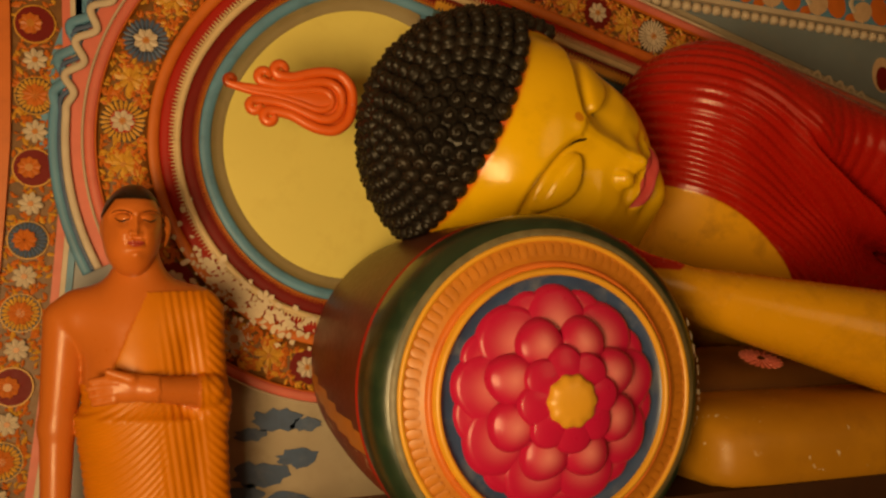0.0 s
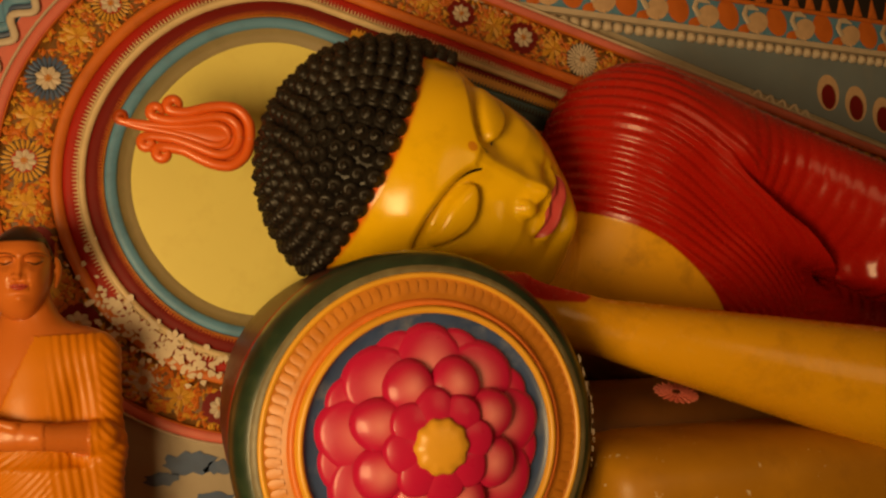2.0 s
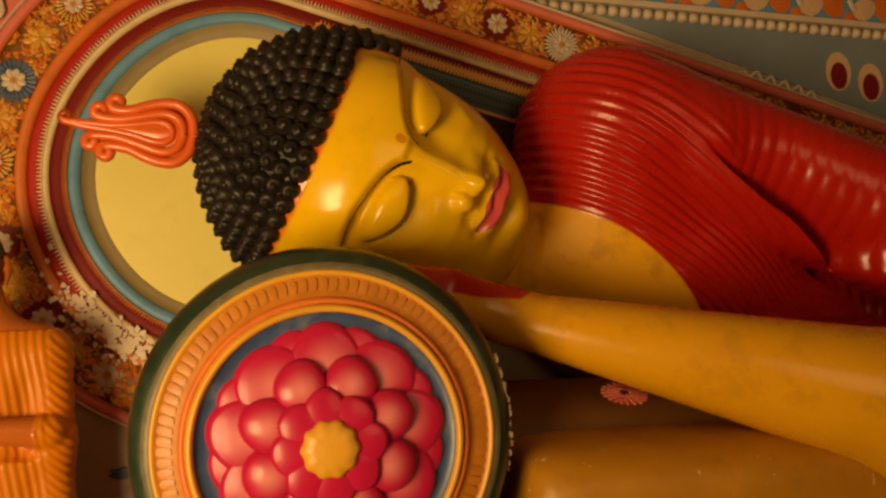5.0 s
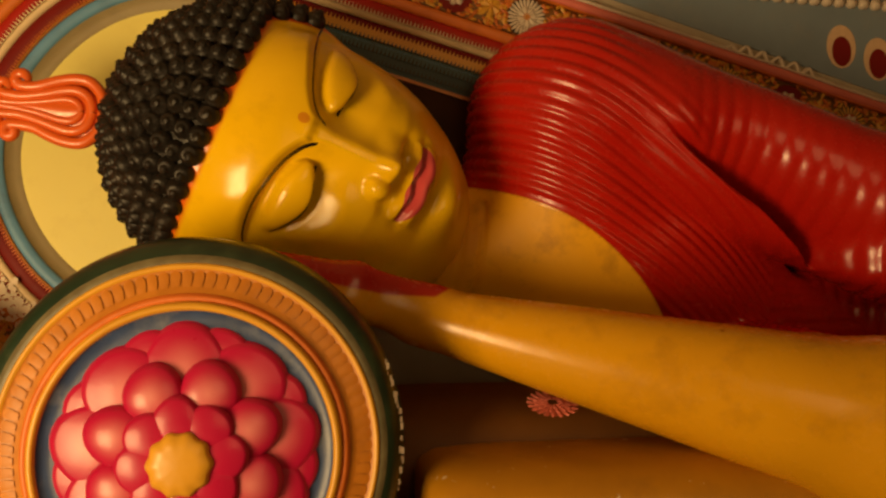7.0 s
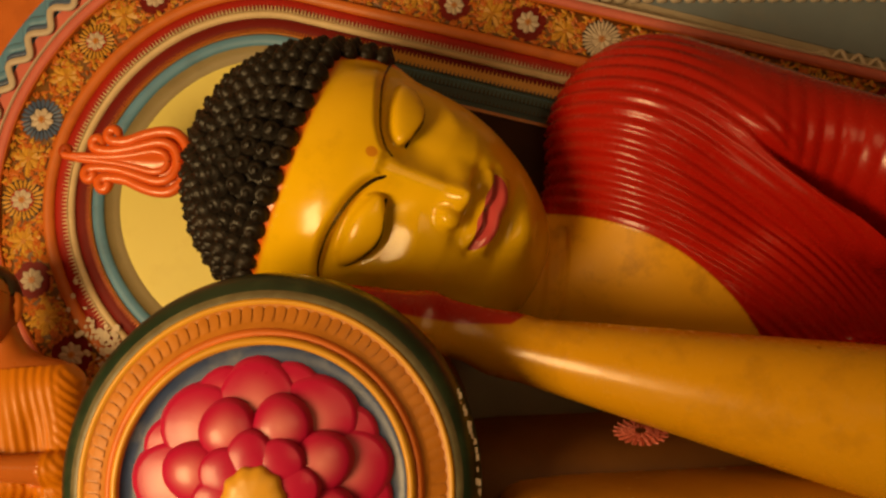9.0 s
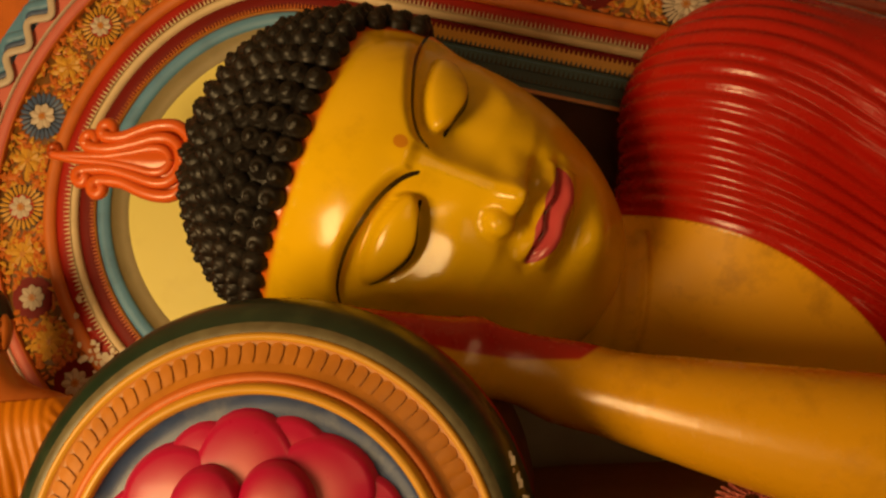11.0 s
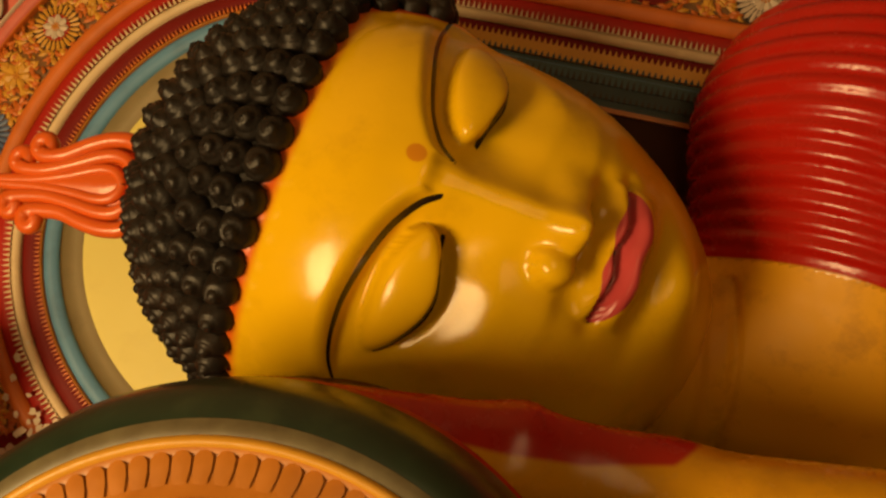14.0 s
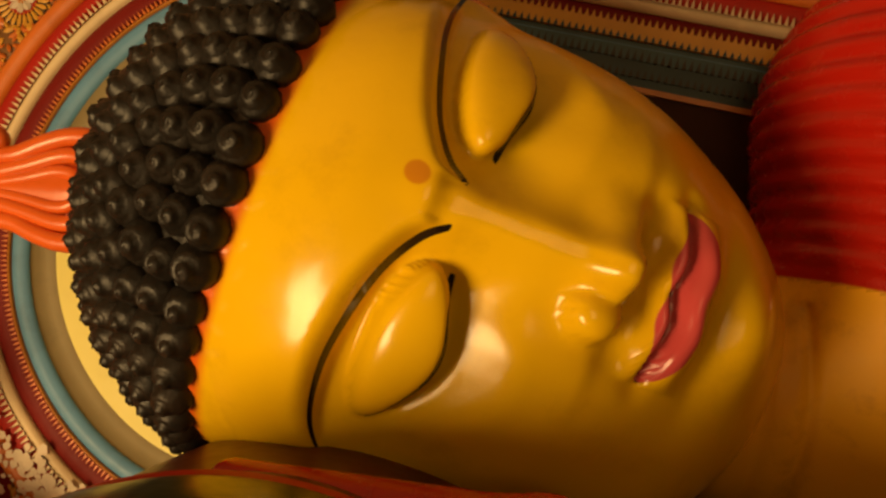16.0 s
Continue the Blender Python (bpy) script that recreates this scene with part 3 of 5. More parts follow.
wall_poly("column_pink", shifted(0.022) + shifted(0.0)[::-1], -0.016, M_PINK, "pink painted trim")
wall_poly("column_white", shifted(0.036) + shifted(0.022)[::-1], -0.014, M_WHITE, "white painted trim")
wall_poly("column_teal", shifted(0.054) + shifted(0.036)[::-1], -0.012, M_TEAL, "teal painted trim")
kinds = ["orange", "small", "red", "small", "orange", "small", "red", "small", "blueorange", "small", "orange", "small", "red", "small", "orange", "small", "red"]
for k, kd in enumerate(kinds):
    zc = 2.236 - 0.1035 * (k - 2)
    flower(kd, column_x(zc) - 0.072, zc, -0.022, 0.034 if kd == "small" else 0.052, random.random())
leaf_scroll("column_scroll", [(column_x(zz) - random.uniform(0.006, 0.13), zz) for zz in np.random.uniform(0.9, 2.6, 900)], -0.0145, 0.013, [M_LEAFY, M_LEAFO], "yellow painted leaf scrolls")

# pink, white and blue ribbon that winds between column and halo border
def offset_curve(off, p0=92.0, p1=206.0, n=260, amp=0.0, pitch=0.105):
    pts, run, last = [], 0.0, None
    for p in np.linspace(p0, p1, n):
        q = outline_point(p, off)
        if last is not None:
            run += float(np.linalg.norm(q - last))
        last = q
        wave = amp * math.sin(run * 2 * math.pi / pitch) * float(1 - smooth01(np.array(p), 168.0, 176.0))
        r = outline_point(p, off + wave)
        pts.append((r[0], r[1]))
    return pts


def ribbon(name, off, amp, rad, y, mat, label=""):
    pts = [(x, y, z) for x, z in offset_curve(off, amp=amp)]
    v, f = tube(pts, [rad] * len(pts), 8, 0.5)
    return mesh_object(name, v, f, mat, wall_north, True, label=label)


wall_poly("pink_field", offset_curve(0.246) + offset_curve(0.292)[::-1], -0.018, M_PINK, "salmon pink painted ribbon field")
wall_poly("orange_field", offset_curve(0.36, 92, 160) + offset_curve(0.60, 92, 160)[::-1], -0.009, M_ORANGE, "orange painted field")
wall_poly("teal_field", offset_curve(0.292, 92, 182) + offset_curve(0.36, 92, 182)[::-1], -0.012, M_TEAL, "teal painted field")
ribbon("white_ribbon", 0.290, 0.020, 0.0115, -0.030, M_WHITE, label="white wavy painted ribbon")
ribbon("lilac_ribbon", 0.305, 0.020, 0.0075, -0.026, M_BLUE)
ribbon("teal_ribbon", 0.322, 0.018, 0.015, -0.022, M_TEAL, label="teal wavy painted ribbon")
# cream and blue painted cloud field below the border
wall_poly("cloud_field", [(0.12, 0.4), (0.85, 0.4), (0.85, 1.16), (0.47, 1.10), (0.31, 1.15), (0.18, 1.23), (0.12, 1.27)], -0.008, M_WALLP, "cream plaster field with blue painted clouds", 0.01)
bd = Builder()
random.seed(11)
for cx, cz, w in ((0.35, 1.06, 0.08), (0.27, 1.02, 0.05), (0.42, 0.94, 0.07), (0.30, 0.90, 0.09), (0.44, 1.04, 0.05), (0.24, 0.84, 0.07), (0.38, 0.80, 0.09)):
    n = 22
    pts = [(cx + w * math.cos(6.283 * j / n) * random.uniform(0.75, 1.15), -0.0125, cz + 0.45 * w * math.sin(6.283 * j / n) * random.uniform(0.6, 1.2)) for j in range(n)]
    bd.add(pts, [tuple(range(n))], 0)
bd.make("painted_cloud", [M_BLUE], wall_north, smooth=False, label="blue painted cloud strokes")

# ---- upper right: grey-blue field, bead moulding, frieze of pale birds ----
wall_poly("grey_field", [(1.0, 3.4), (1.0, 2.74), (3.9, 1.80), (6.0, 1.5), (6.0, 3.4)], -0.005, M_GREYBLUE, "grey-blue plaster field, smudged")


def frieze_z(x):
    return 2.50 - 0.060 * (x - 1.83)


xs = np.linspace(1.30, 4.4, 30)
def frieze_strip(name, z0, z1, y, mat, label=""):
    return wall_poly(name, [(x, frieze_z(x) + z0) for x in xs] + [(x, frieze_z(x) + z1) for x in xs[::-1]], y, mat, label)
frieze_strip("frieze_ground", 0.022, 0.145, -0.012, M_TEAL, "teal ground of the bird frieze")
frieze_strip("frieze_rail", 0.002, 0.022, -0.026, M_WHITE, "whitish painted rail")
frieze_strip("frieze_top_rail", 0.135, 0.150, -0.020, M_ORANGE, "orange painted rail")
frieze_strip("dark_top_band", 0.150, 0.30, -0.014, M_DARK, "black band with orange points")
bd = Builder()
for k in range(70):
    x = 1.30 + 0.043 * k
    zc = frieze_z(x) - 0.018
    v = []
    for i in range(5):
        t = math.pi * i / 4
        for j in range(10):
            a = 2 * math.pi * j / 10
            v.append((x + 0.0212 * math.sin(t) * np.sign(math.cos(a)) * abs(math.cos(a)) ** 0.6, -0.008 - 0.018 * math.cos(t), zc + 0.020 * math.sin(t) * math.sin(a)))
    bd.add(v, grid_faces(5, 10, True), 0)
tagged(bd.make("bead_row", [M_WHITE], wall_north, label="row of whitish beads"), kind="stuff")
bd = Builder()
for k in range(40):
    x = 1.32 + 0.075 * k
    zt = frieze_z(x) + 0.152
    bd.add([(x, -0.017, zt), (x + 0.05, -0.017, zt), (x + 0.025, -0.018, zt + 0.085), (x + 0.025, -0.022, zt + 0.02)], [(0, 1, 3), (1, 2, 3), (2, 0, 3)], 0)
bd.make("orange_points", [M_ORANGE], wall_north, smooth=False, label="orange pointed leaves")


def bird_panel(x):
    """A plain pale bird shape before an orange wing shape."""
    zc = frieze_z(x) + 0.078
    bd = Builder()
    def blob(cx, cz, rx, rz, y, mat, lean=0.0, n=20):
        pts = []
        for j in range(n):
            a = 6.283 * j / n
            px, pz = rx * math.cos(a), rz * math.sin(a)
            pts.append((cx + px * math.cos(lean) - pz * math.sin(lean), y, cz + px * math.sin(lean) + pz * math.cos(lean)))
        c = (cx, y - 0.003, cz)
        bd.add(pts + [c], [(j, (j + 1) % n, n) for j in range(n)], mat)
    blob(x + 0.10, zc + 0.002, 0.046, 0.058, -0.0145, 1, 0.3)
    blob(x - 0.045, zc - 0.035, 0.03, 0.018, -0.0145, 1, 0.3)
    blob(x + 0.012, zc - 0.008, 0.050, 0.040, -0.0165, 0, 0.5)
    v, f = tube([(x - 0.03, -0.020, zc - 0.012), (x - 0.048, -0.020, zc + 0.02), (x - 0.035, -0.020, zc + 0.048), (x - 0.008, -0.020, zc + 0.050), (x + 0.02, -0.020, zc + 0.040)], [0.012, 0.012, 0.011, 0.011, 0.003], 8, 0.3)
    bd.add(v, f, 2)
    v, f = tube([(x + 0.01, -0.018, zc - 0.04), (x + 0.012, -0.018, zc - 0.056)], [0.004, 0.003], 6, 0.5)
    bd.add(v, f, 0)
    return bd.make("painted_bird", [M_GOOSE, M_ORANGE, M_WHITE], wall_north, smooth=False)


for k in range(12):
    bird_panel(1.36 + 0.2155 * k)
# wavy white line and pale arched shapes on the grey field
pts = []
for k in range(900):
    s = 0.30 + 2.0 * k / 899
    w = float(smooth01(np.array(s), 1.55, 1.62)) * float(1 - smooth01(np.array(s), 1.84, 1.92))
    base = outline_point(LINE_ANGLE, 0.244) + along * s
    p = base + out_n * (0.026 * w * (0.5 + 0.5 * math.sin(s * 2 * math.pi / 0.056)))
    pts.append((p[0], -0.034, p[1]))
v, f = tube(pts, [0.006] * len(pts), 6, 0.5)
mesh_object("wavy_line", v, f, M_WHITE, wall_north, label="white wavy painted line")


def painted_arch(x, z):
    bd = Builder()
    for rx, rz, y, mat in ((0.052, 0.072, -0.0075, 0), (0.034, 0.050, -0.0095, 2)):
        n = 24
        pts = [(x + rx * math.cos(6.283 * j / n), y, z - (0.016 if mat else 0.0) + rz * math.sin(6.283 * j / n)) for j in range(n)]
        bd.add(pts, [tuple(range(n))], mat)
    bd.make("painted_arch", [M_GOOSE, M_GREYBLUE, M_MAROON], wall_north, smooth=False, label="pale painted arch shape")


for x in (2.765, 2.895, 3.025, 3.155):
    painted_arch(x, 2.285 - 0.31 * (x - 2.74))

# ---- bolster with a lotus end ----
LC = (0.828, 1.236)
bolster = tagged(new("bolster"), "round painted bolster with a pink lotus on its end", "bolster")
bolster.location = (LC[0], -0.5, 0.82)


def under(ob, thing):
    ob.parent = thing
    ob.matrix_parent_inverse = thing.matrix_basis.inverted()
    return ob


def ring_part(name, profile, mat, seg=128, label=""):
    v, f = revolve(profile, LC, seg)
    ob = mesh_object(name, v, f, mat, None, True, label=label)
    return under(ob, bolster)


n = 40
pr = []
for i in range(14):
    s = i / 13
    pr.append((0.385 + 0.012 * math.sin(math.pi * s), -0.06 - 0.68 * s))
v, f = revolve(pr, LC, 128)
idx = []
for q in f:
    c = np.mean([v[i] for i in q], axis=0)
    ang = math.degrees(math.atan2(c[2] - LC[1], c[0] - LC[0])) % 360
    a2 = ang + 22 * (c[1] + 0.5)
    idx.append(1 if 200 < a2 < 340 else (2 if 190 < a2 <= 200 else 0))
under(mesh_object("bolster_body", v, f, [M_BOLSTER, M_BOLSTER2, M_GOLD], None, True, idx, label="maroon bolster body with a flaking painted underside"), bolster)
ring_part("red_edge", [(0.386, -0.735), (0.394, -0.742), (0.397, -0.752), (0.394, -0.762)], M_REDP)
ring_part("green_rim", [(0.394, -0.760), (0.398, -0.80), (0.397, -0.855), (0.389, -0.888), (0.374, -0.907), (0.358, -0.915), (0.346, -0.917)], M_GREEN, label="dark green rounded rim")
ring_part("brushed_edge", [(0.361, -0.9140), (0.356, -0.9175), (0.350, -0.9200), (0.346, -0.9200)], M_BRUSH, label="pale paint brushed over the green edge")
ring_part("cream_edge", [(0.347, -0.916), (0.344, -0.924), (0.339, -0.926), (0.334, -0.920)], M_RIM)
ring_part("gold_band", [(0.335, -0.921), (0.328, -0.918), (0.300, -0.927), (0.290, -0.932)], M_GOLD, label="ochre band of pressed tongues")
ring_part("orange_ring", [(0.291, -0.931), (0.287, -0.940), (0.281, -0.943), (0.276, -0.939)], M_ORANGE)
ring_part("yellow_ring", [(0.277, -0.937), (0.274, -0.950), (0.268, -0.956), (0.262, -0.953), (0.259, -0.943)], M_RIM, label="raised yellow ring")
ring_part("blue_cove", [(0.260, -0.945), (0.252, -0.938), (0.235, -0.938), (0.10, -0.940), (0.001, -0.940)], M_BLUEG, label="slate blue cove brushed with white")
bd = Builder()
for k in range(96):
    a = 2 * math.pi * k / 96
    d, s = np.array([math.cos(a), math.sin(a)]), np.array([-math.sin(a), math.cos(a)])
    vv = []
    for r, w, h in ((0.302, 0.0060, 0.0), (0.316, 0.0092, 0.0016), (0.326, 0.0092, 0.0022), (0.333, 0.004, 0.001)):
        for side in (-1, 0, 1):
            p = d * r + s * w * side
            y = -0.9308 + (r - 0.295) * 0.33 - 0.4 * h - (0.0010 if side == 0 else 0)
            vv.append((LC[0] + p[0], y, LC[1] + p[1]))
    bd.add(vv, [(i * 3 + j, i * 3 + j + 1, i * 3 + j + 4, i * 3 + j + 3) for i in range(3) for j in range(2)], 0)
tongues = bd.make("tongue_border", [M_GOLD], None, label="ring of small pressed ochre tongues")
tagged(under(tongues, bolster), kind="stuff")


def petal(radius, centre_r, angle, y0, bulge, name, tilt=0.0, tone=0.0):
    """A cupped round petal on the bolster's end."""
    nu, nv = 11, 28
    d = np.array([math.cos(angle), math.sin(angle)])
    s = np.array([-math.sin(angle), math.cos(angle)])
    v, pa = [], []
    for i in range(nu):
        r = i / (nu - 1)
        for j in range(nv):
            a = 2 * math.pi * j / nv
            wob = 1 + 0.03 * math.sin(3 * a + angle * 5)
            px, pz = radius * 1.04 * r * math.cos(a) * wob, radius * r * math.sin(a) * wob
            p = d * (centre_r + px) + s * pz
            drop = bulge * (1 - r ** 2.2)
            if i == nu - 1:
                drop = -0.012
            v.append((LC[0] + p[0], y0 - drop - tilt * (1 - (centre_r + px) / 0.24), LC[1] + p[1]))
            pa.append((r * 0.9 + tone, 1, 1))
    f = grid_faces(nu, nv, True)
    ob = mesh_object(name, v, f, M_PETAL, None, True, attributes={"pa": pa, "pb": np.ones((len(v), 3))})
    return under(ob, bolster)


for k in range(9):
    petal(0.066, 0.170, 2 * math.pi * (k + 0.5) / 9 + 0.18, -0.944, 0.007, "outer_petal", 0.02, 0.10)
for k in range(9):
    petal(0.080, 0.156, 2 * math.pi * k / 9 + 0.18, -0.950, 0.010, "outer_petal", 0.02, 0.05)
for k in range(8):
    petal(0.0545, 0.124, 2 * math.pi * (k + 0.5) / 8 + 0.02, -0.974, 0.017, "middle_petal", 0.02, 0.0)
for k in range(8):
    petal(0.045, 0.068, 2 * math.pi * k / 8 + 0.1, -1.002, 0.008, "inner_petal", 0.012, 0.75)
bd = Builder()
n = 48
v = []
for r, y in ((0.0, -1.036), (0.03, -1.035), (0.048, -1.031), (0.055, -1.022), (0.055, -0.98)):
    for j in range(n):
        a = 6.283 * j / n
        rr = r * (1 + (0.045 * math.cos(10 * a) if r > 0.04 else 0))
        v.append((LC[0] + rr * math.cos(a), y, LC[1] + rr * math.sin(a)))
bd.add(v, grid_faces(5, n, True), 0)
under(bd.make("seed_head", [M_RIM], None, label="yellow scalloped flower centre"), bolster)
# pale flecks on the rim: glints of light put on as white paint
bd = Builder()
random.seed(3)
for k in range(26):
    a = radians(random.uniform(-14, 24))
    r = 0.3895 + random.uniform(-0.003, 0.003)
    x, zz = LC[0] + r * math.cos(a), LC[1] + r * math.sin(a)
    w = random.uniform(0.001, 0.003)
    bd.add([(x - w, -0.8950, zz - w * 2.5), (x + w, -0.8920, zz - w * 2), (x + w, -0.8920, zz + w * 2), (x - w, -0.8950, zz + w * 2.5)], [(0, 1, 2, 3)], 0)
tagged(under(bd.make("painted_glint", [M_WHITE], None, smooth=False, label="pale flecks painted as glints of light"), bolster), kind="stuff")

bolster.location.y -= 0.062

# ---- the reclining statue: head ----
A = np.array([0.4029, 0.0802, 0.9117])
D = np.array([0.8243, 0.4006, -0.3994])
N = np.array([0.3974, -0.9127, -0.0952])
O = np.array([1.064, -0.649, 1.861])


def bump2(a, d, ca, cd, sa, sd):
    return np.exp(-((a - ca) / sa) ** 2 - ((d - cd) / sd) ** 2)


def poly_dist(a, d, pts):
    """Distance to a polyline, and how far along it."""
    best = np.full(a.shape, 9.0)
    along_it = np.zeros(a.shape)
    for i in range(len(pts) - 1):
        p, q = np.array(pts[i]), np.array(pts[i + 1])
        e = q - p
        t = np.clip(((a - p[0]) * e[0] + (d - p[1]) * e[1]) / (e @ e), 0, 1)
        r = np.hypot(a - p[0] - t * e[0], d - p[1] - t * e[1])
        closer = r < best
        best = np.where(closer, r, best)
        along_it = np.where(closer, (i + t) / (len(pts) - 1), along_it)
    return best, along_it


def smooth_line(pts, n=40):
    """A smooth curve through a few points."""
    p = np.array(pts, float)
    t = np.arange(len(p))
    u = np.linspace(0, len(p) - 1, n)
    out = []
    for x in u:
        i = min(int(x), len(p) - 2)
        p0, p1, p2, p3 = p[max(i - 1, 0)], p[i], p[i + 1], p[min(i + 2, len(p) - 1)]
        f = x - i
        out.append(0.5 * (2 * p1 + (p2 - p0) * f + (2 * p0 - 5 * p1 + 4 * p2 - p3) * f * f + (3 * p1 - p0 - 3 * p2 + p3) * f ** 3))
    return out


BROW = smooth_line([(0.024, -0.024), (0.042, -0.044), (0.085, -0.066), (0.14, -0.078), (0.20, -0.080), (0.26, -0.062), (0.305, -0.02)])
LASH = smooth_line([(0.062, 0.004), (0.10, 0.012), (0.14, 0.024), (0.175, 0.022), (0.215, 0.002), (0.232, -0.012)])


def face_point(th, ph):
    """Base head: th from the face's middle outwards, ph round it. Returns a, d, n."""
    ca, cd, cn = -0.015, 0.06, -0.33
    ex = 0.86
    st, ct = np.abs(np.sin(th)) ** ex, np.sign(np.cos(th)) * np.abs(np.cos(th)) ** ex
    sa, sd = np.cos(ph), np.sin(ph)
    rd = np.where(sd > 0, 0.488 + 0.024 * np.clip(-sa, 0, 1), 0.415)
    a = ca + np.where(sa < 0, 0.370, 0.322) * st * sa
    d = cd + rd * st * sd
    n = cn + 0.36 * ct
    low = smooth01(d, 0.10, 0.46)
    a = a * (1 - np.where(a < 0, -0.02, 0.12) * low)
    n = n + 0.064 * smooth01(d, 0.04, 0.36) - 0.034 * smooth01(-d, 0.05, 0.32)
    return a, d, n


def face_relief(a, d):
    """Height of the features over the base head."""
    s = np.abs(a)
    h = np.zeros_like(a)
    bd_, bt = poly_dist(s, d, BROW)
    bx = np.array(BROW)
    bline = np.interp(s, bx[:, 0], bx[:, 1], left=-0.03, right=-0.03)
    under_brow = smooth01(d - bline, -0.004, 0.016) * (1 - smooth01(d, 0.0, 0.07)) * smooth01(s, 0.040, 0.085) * (1 - smooth01(s, 0.24, 0.30))
    h -= 0.006 * under_brow
    # the forehead stands proud of the eye sockets and runs on into the nose
    fore = 0.046 * (1 - smooth01(d - bline, -0.030, 0.020)) * (1 - smooth01(-d, 0.12, 0.36)) * (1 - 0.5 * smooth01(s, 0.20, 0.33))
    h += 0.004 * np.exp(-(bd_ / 0.018) ** 2)
    # eyeballs and lids
    lx = np.array(LASH)
    lline = np.interp(s, lx[:, 0], lx[:, 1])
    eye = np.clip(1 - np.abs((s - 0.147) / 0.088) ** 1.7 - np.abs((d + 0.016 - 0.2 * (lline - 0.012)) / 0.041) ** 1.9, 0, 1)
    h += 0.034 * (1.14 * eye / (eye + 0.14)) * (1 - smooth01(d - lline, -0.006, 0.008)) + 0.010 * (1.14 * eye / (eye + 0.14))
    ld, lt = poly_dist(s, d, LASH)
    h -= 0.006 * np.exp(-((d - lline - 0.010) / 0.008) ** 2) * smooth01(s, 0.06, 0.09) * (1 - smooth01(s, 0.2, 0.235))
    # nose
    k = np.clip((d + 0.03) / 0.19, 0, 1)
    wid = 0.043 - 0.009 * np.sin(np.pi * k) - 0.005 * k
    ridge = (0.043 + 0.020 * k ** 1.05) / (1 + (s / (0.92 * wid)) ** 2.3)
    ridge *= smooth01(d, -0.140, -0.050) * (1 - smooth01(d, 0.154, 0.180))
    h += (fore ** 4 + ridge ** 4) ** 0.25
    h += 0.021 * bump2(s, d, 0.0, 0.144, 0.032, 0.026)
    wing = np.clip(1 - ((s - 0.047) / 0.034) ** 2 - ((d - 0.140) / 0.031) ** 2, 0, 1)
    h = np.where((wing > 0) & (a < 0), np.maximum(h, 0.008 + 0.029 * (1.12 * wing / (wing + 0.12))), h) + 0.010 * bump2(s, d, 0.050, 0.136, 0.03, 0.03)
    h -= 0.012 * bump2(s, d, 0.028, 0.176, 0.016, 0.008)
    h += 0.010 * bump2(s, d, 0.03, 0.06, 0.03, 0.06)
    # mouth
    w = np.clip(1 - (s / 0.100) ** 2, 0, 1)
    mline = 0.226 - 0.003 * np.exp(-(s / 0.02) ** 2) + 0.0035 * np.exp(-((s - 0.035) / 0.02) ** 2) - 0.10 * np.maximum(0, s - 0.05) ** 1.3
    h += 0.018 * bump2(s, d, 0.0, 0.235, 0.12, 0.055)
    h += 0.020 * np.sqrt(w) * np.exp(-((d - mline + 0.013) / 0.0125) ** 2) + 0.031 * np.sqrt(w) * np.exp(-((d - mline - 0.022) / 0.020) ** 2)
    h -= 0.020 * np.exp(-((d - mline) / 0.0055) ** 2) * smooth01(w, 0.0, 0.12)
    h -= 0.006 * bump2(s, d, 0.106, 0.222, 0.014, 0.014)
    h -= 0.006 * bump2(s, d, 0.0, 0.197, 0.012, 0.02)
    h -= 0.010 * bump2(s, d, 0.0, 0.298, 0.09, 0.018)
    h += 0.030 * bump2(s, d, 0.0, 0.352, 0.075, 0.05)
    # cheeks
    h += 0.016 * np.exp(-np.hypot((s - 0.132) / 0.125, (d - 0.110) / 0.115) ** 2.7)
    h += 0.026 * smooth01(d - lline, 0.014, 0.085) * (1 - smooth01(d, 0.14, 0.30)) * np.exp(-(np.abs(s - 0.140) / 0.105) ** 2.6)
    h -= 0.008 * bump2(s, d, 0.085, 0.19, 0.022, 0.05)
    return h


def face_paint(a, d):
    """Signed distances to the painted lines: brow, lip, lash; dot, hairline, red."""
    s = np.abs(a)
    r, t = poly_dist(s, d, BROW)
    brow = r - (0.0006 + 0.0047 * np.sin(np.pi * np.clip(t * 0.82 + 0.18, 0, 1)) ** 0.8)
    w = np.clip(1 - (s / 0.098) ** 2, 0, 1)
    mline = 0.226 - 0.10 * np.maximum(0, s - 0.05) ** 1.3
    top = 0.0185 * np.sqrt(w) * (1 - 0.28 * np.exp(-(s / 0.014) ** 2)) * (1 - 0.25 * smooth01(s, 0.03, 0.09))
    low = 0.043 * w ** 0.72
    lip = np.maximum(mline - top - d, d - mline - low)
    lip = np.where(s > 0.098, 1.0, lip)
    r, t = poly_dist(s, d, LASH)
    lash = r - (0.0010 + 0.0068 * np.sin(np.pi * np.clip(t * 0.9 + 0.08, 0, 1)))
    mouth_r = np.abs(d - (0.226 - 0.003 * np.exp(-(s / 0.02) ** 2) + 0.0035 * np.exp(-((s - 0.035) / 0.02) ** 2) - 0.10 * np.maximum(0, s - 0.05) ** 1.3)) - 0.0016
    lash = np.minimum(lash, np.where(s < 0.098, mouth_r, 1.0))
    urna = np.hypot(a - 0.014, d + 0.074) - 0.0125
    return np.stack([brow, lip, lash], 1), np.stack([urna, np.ones_like(a), np.ones_like(a)], 1)


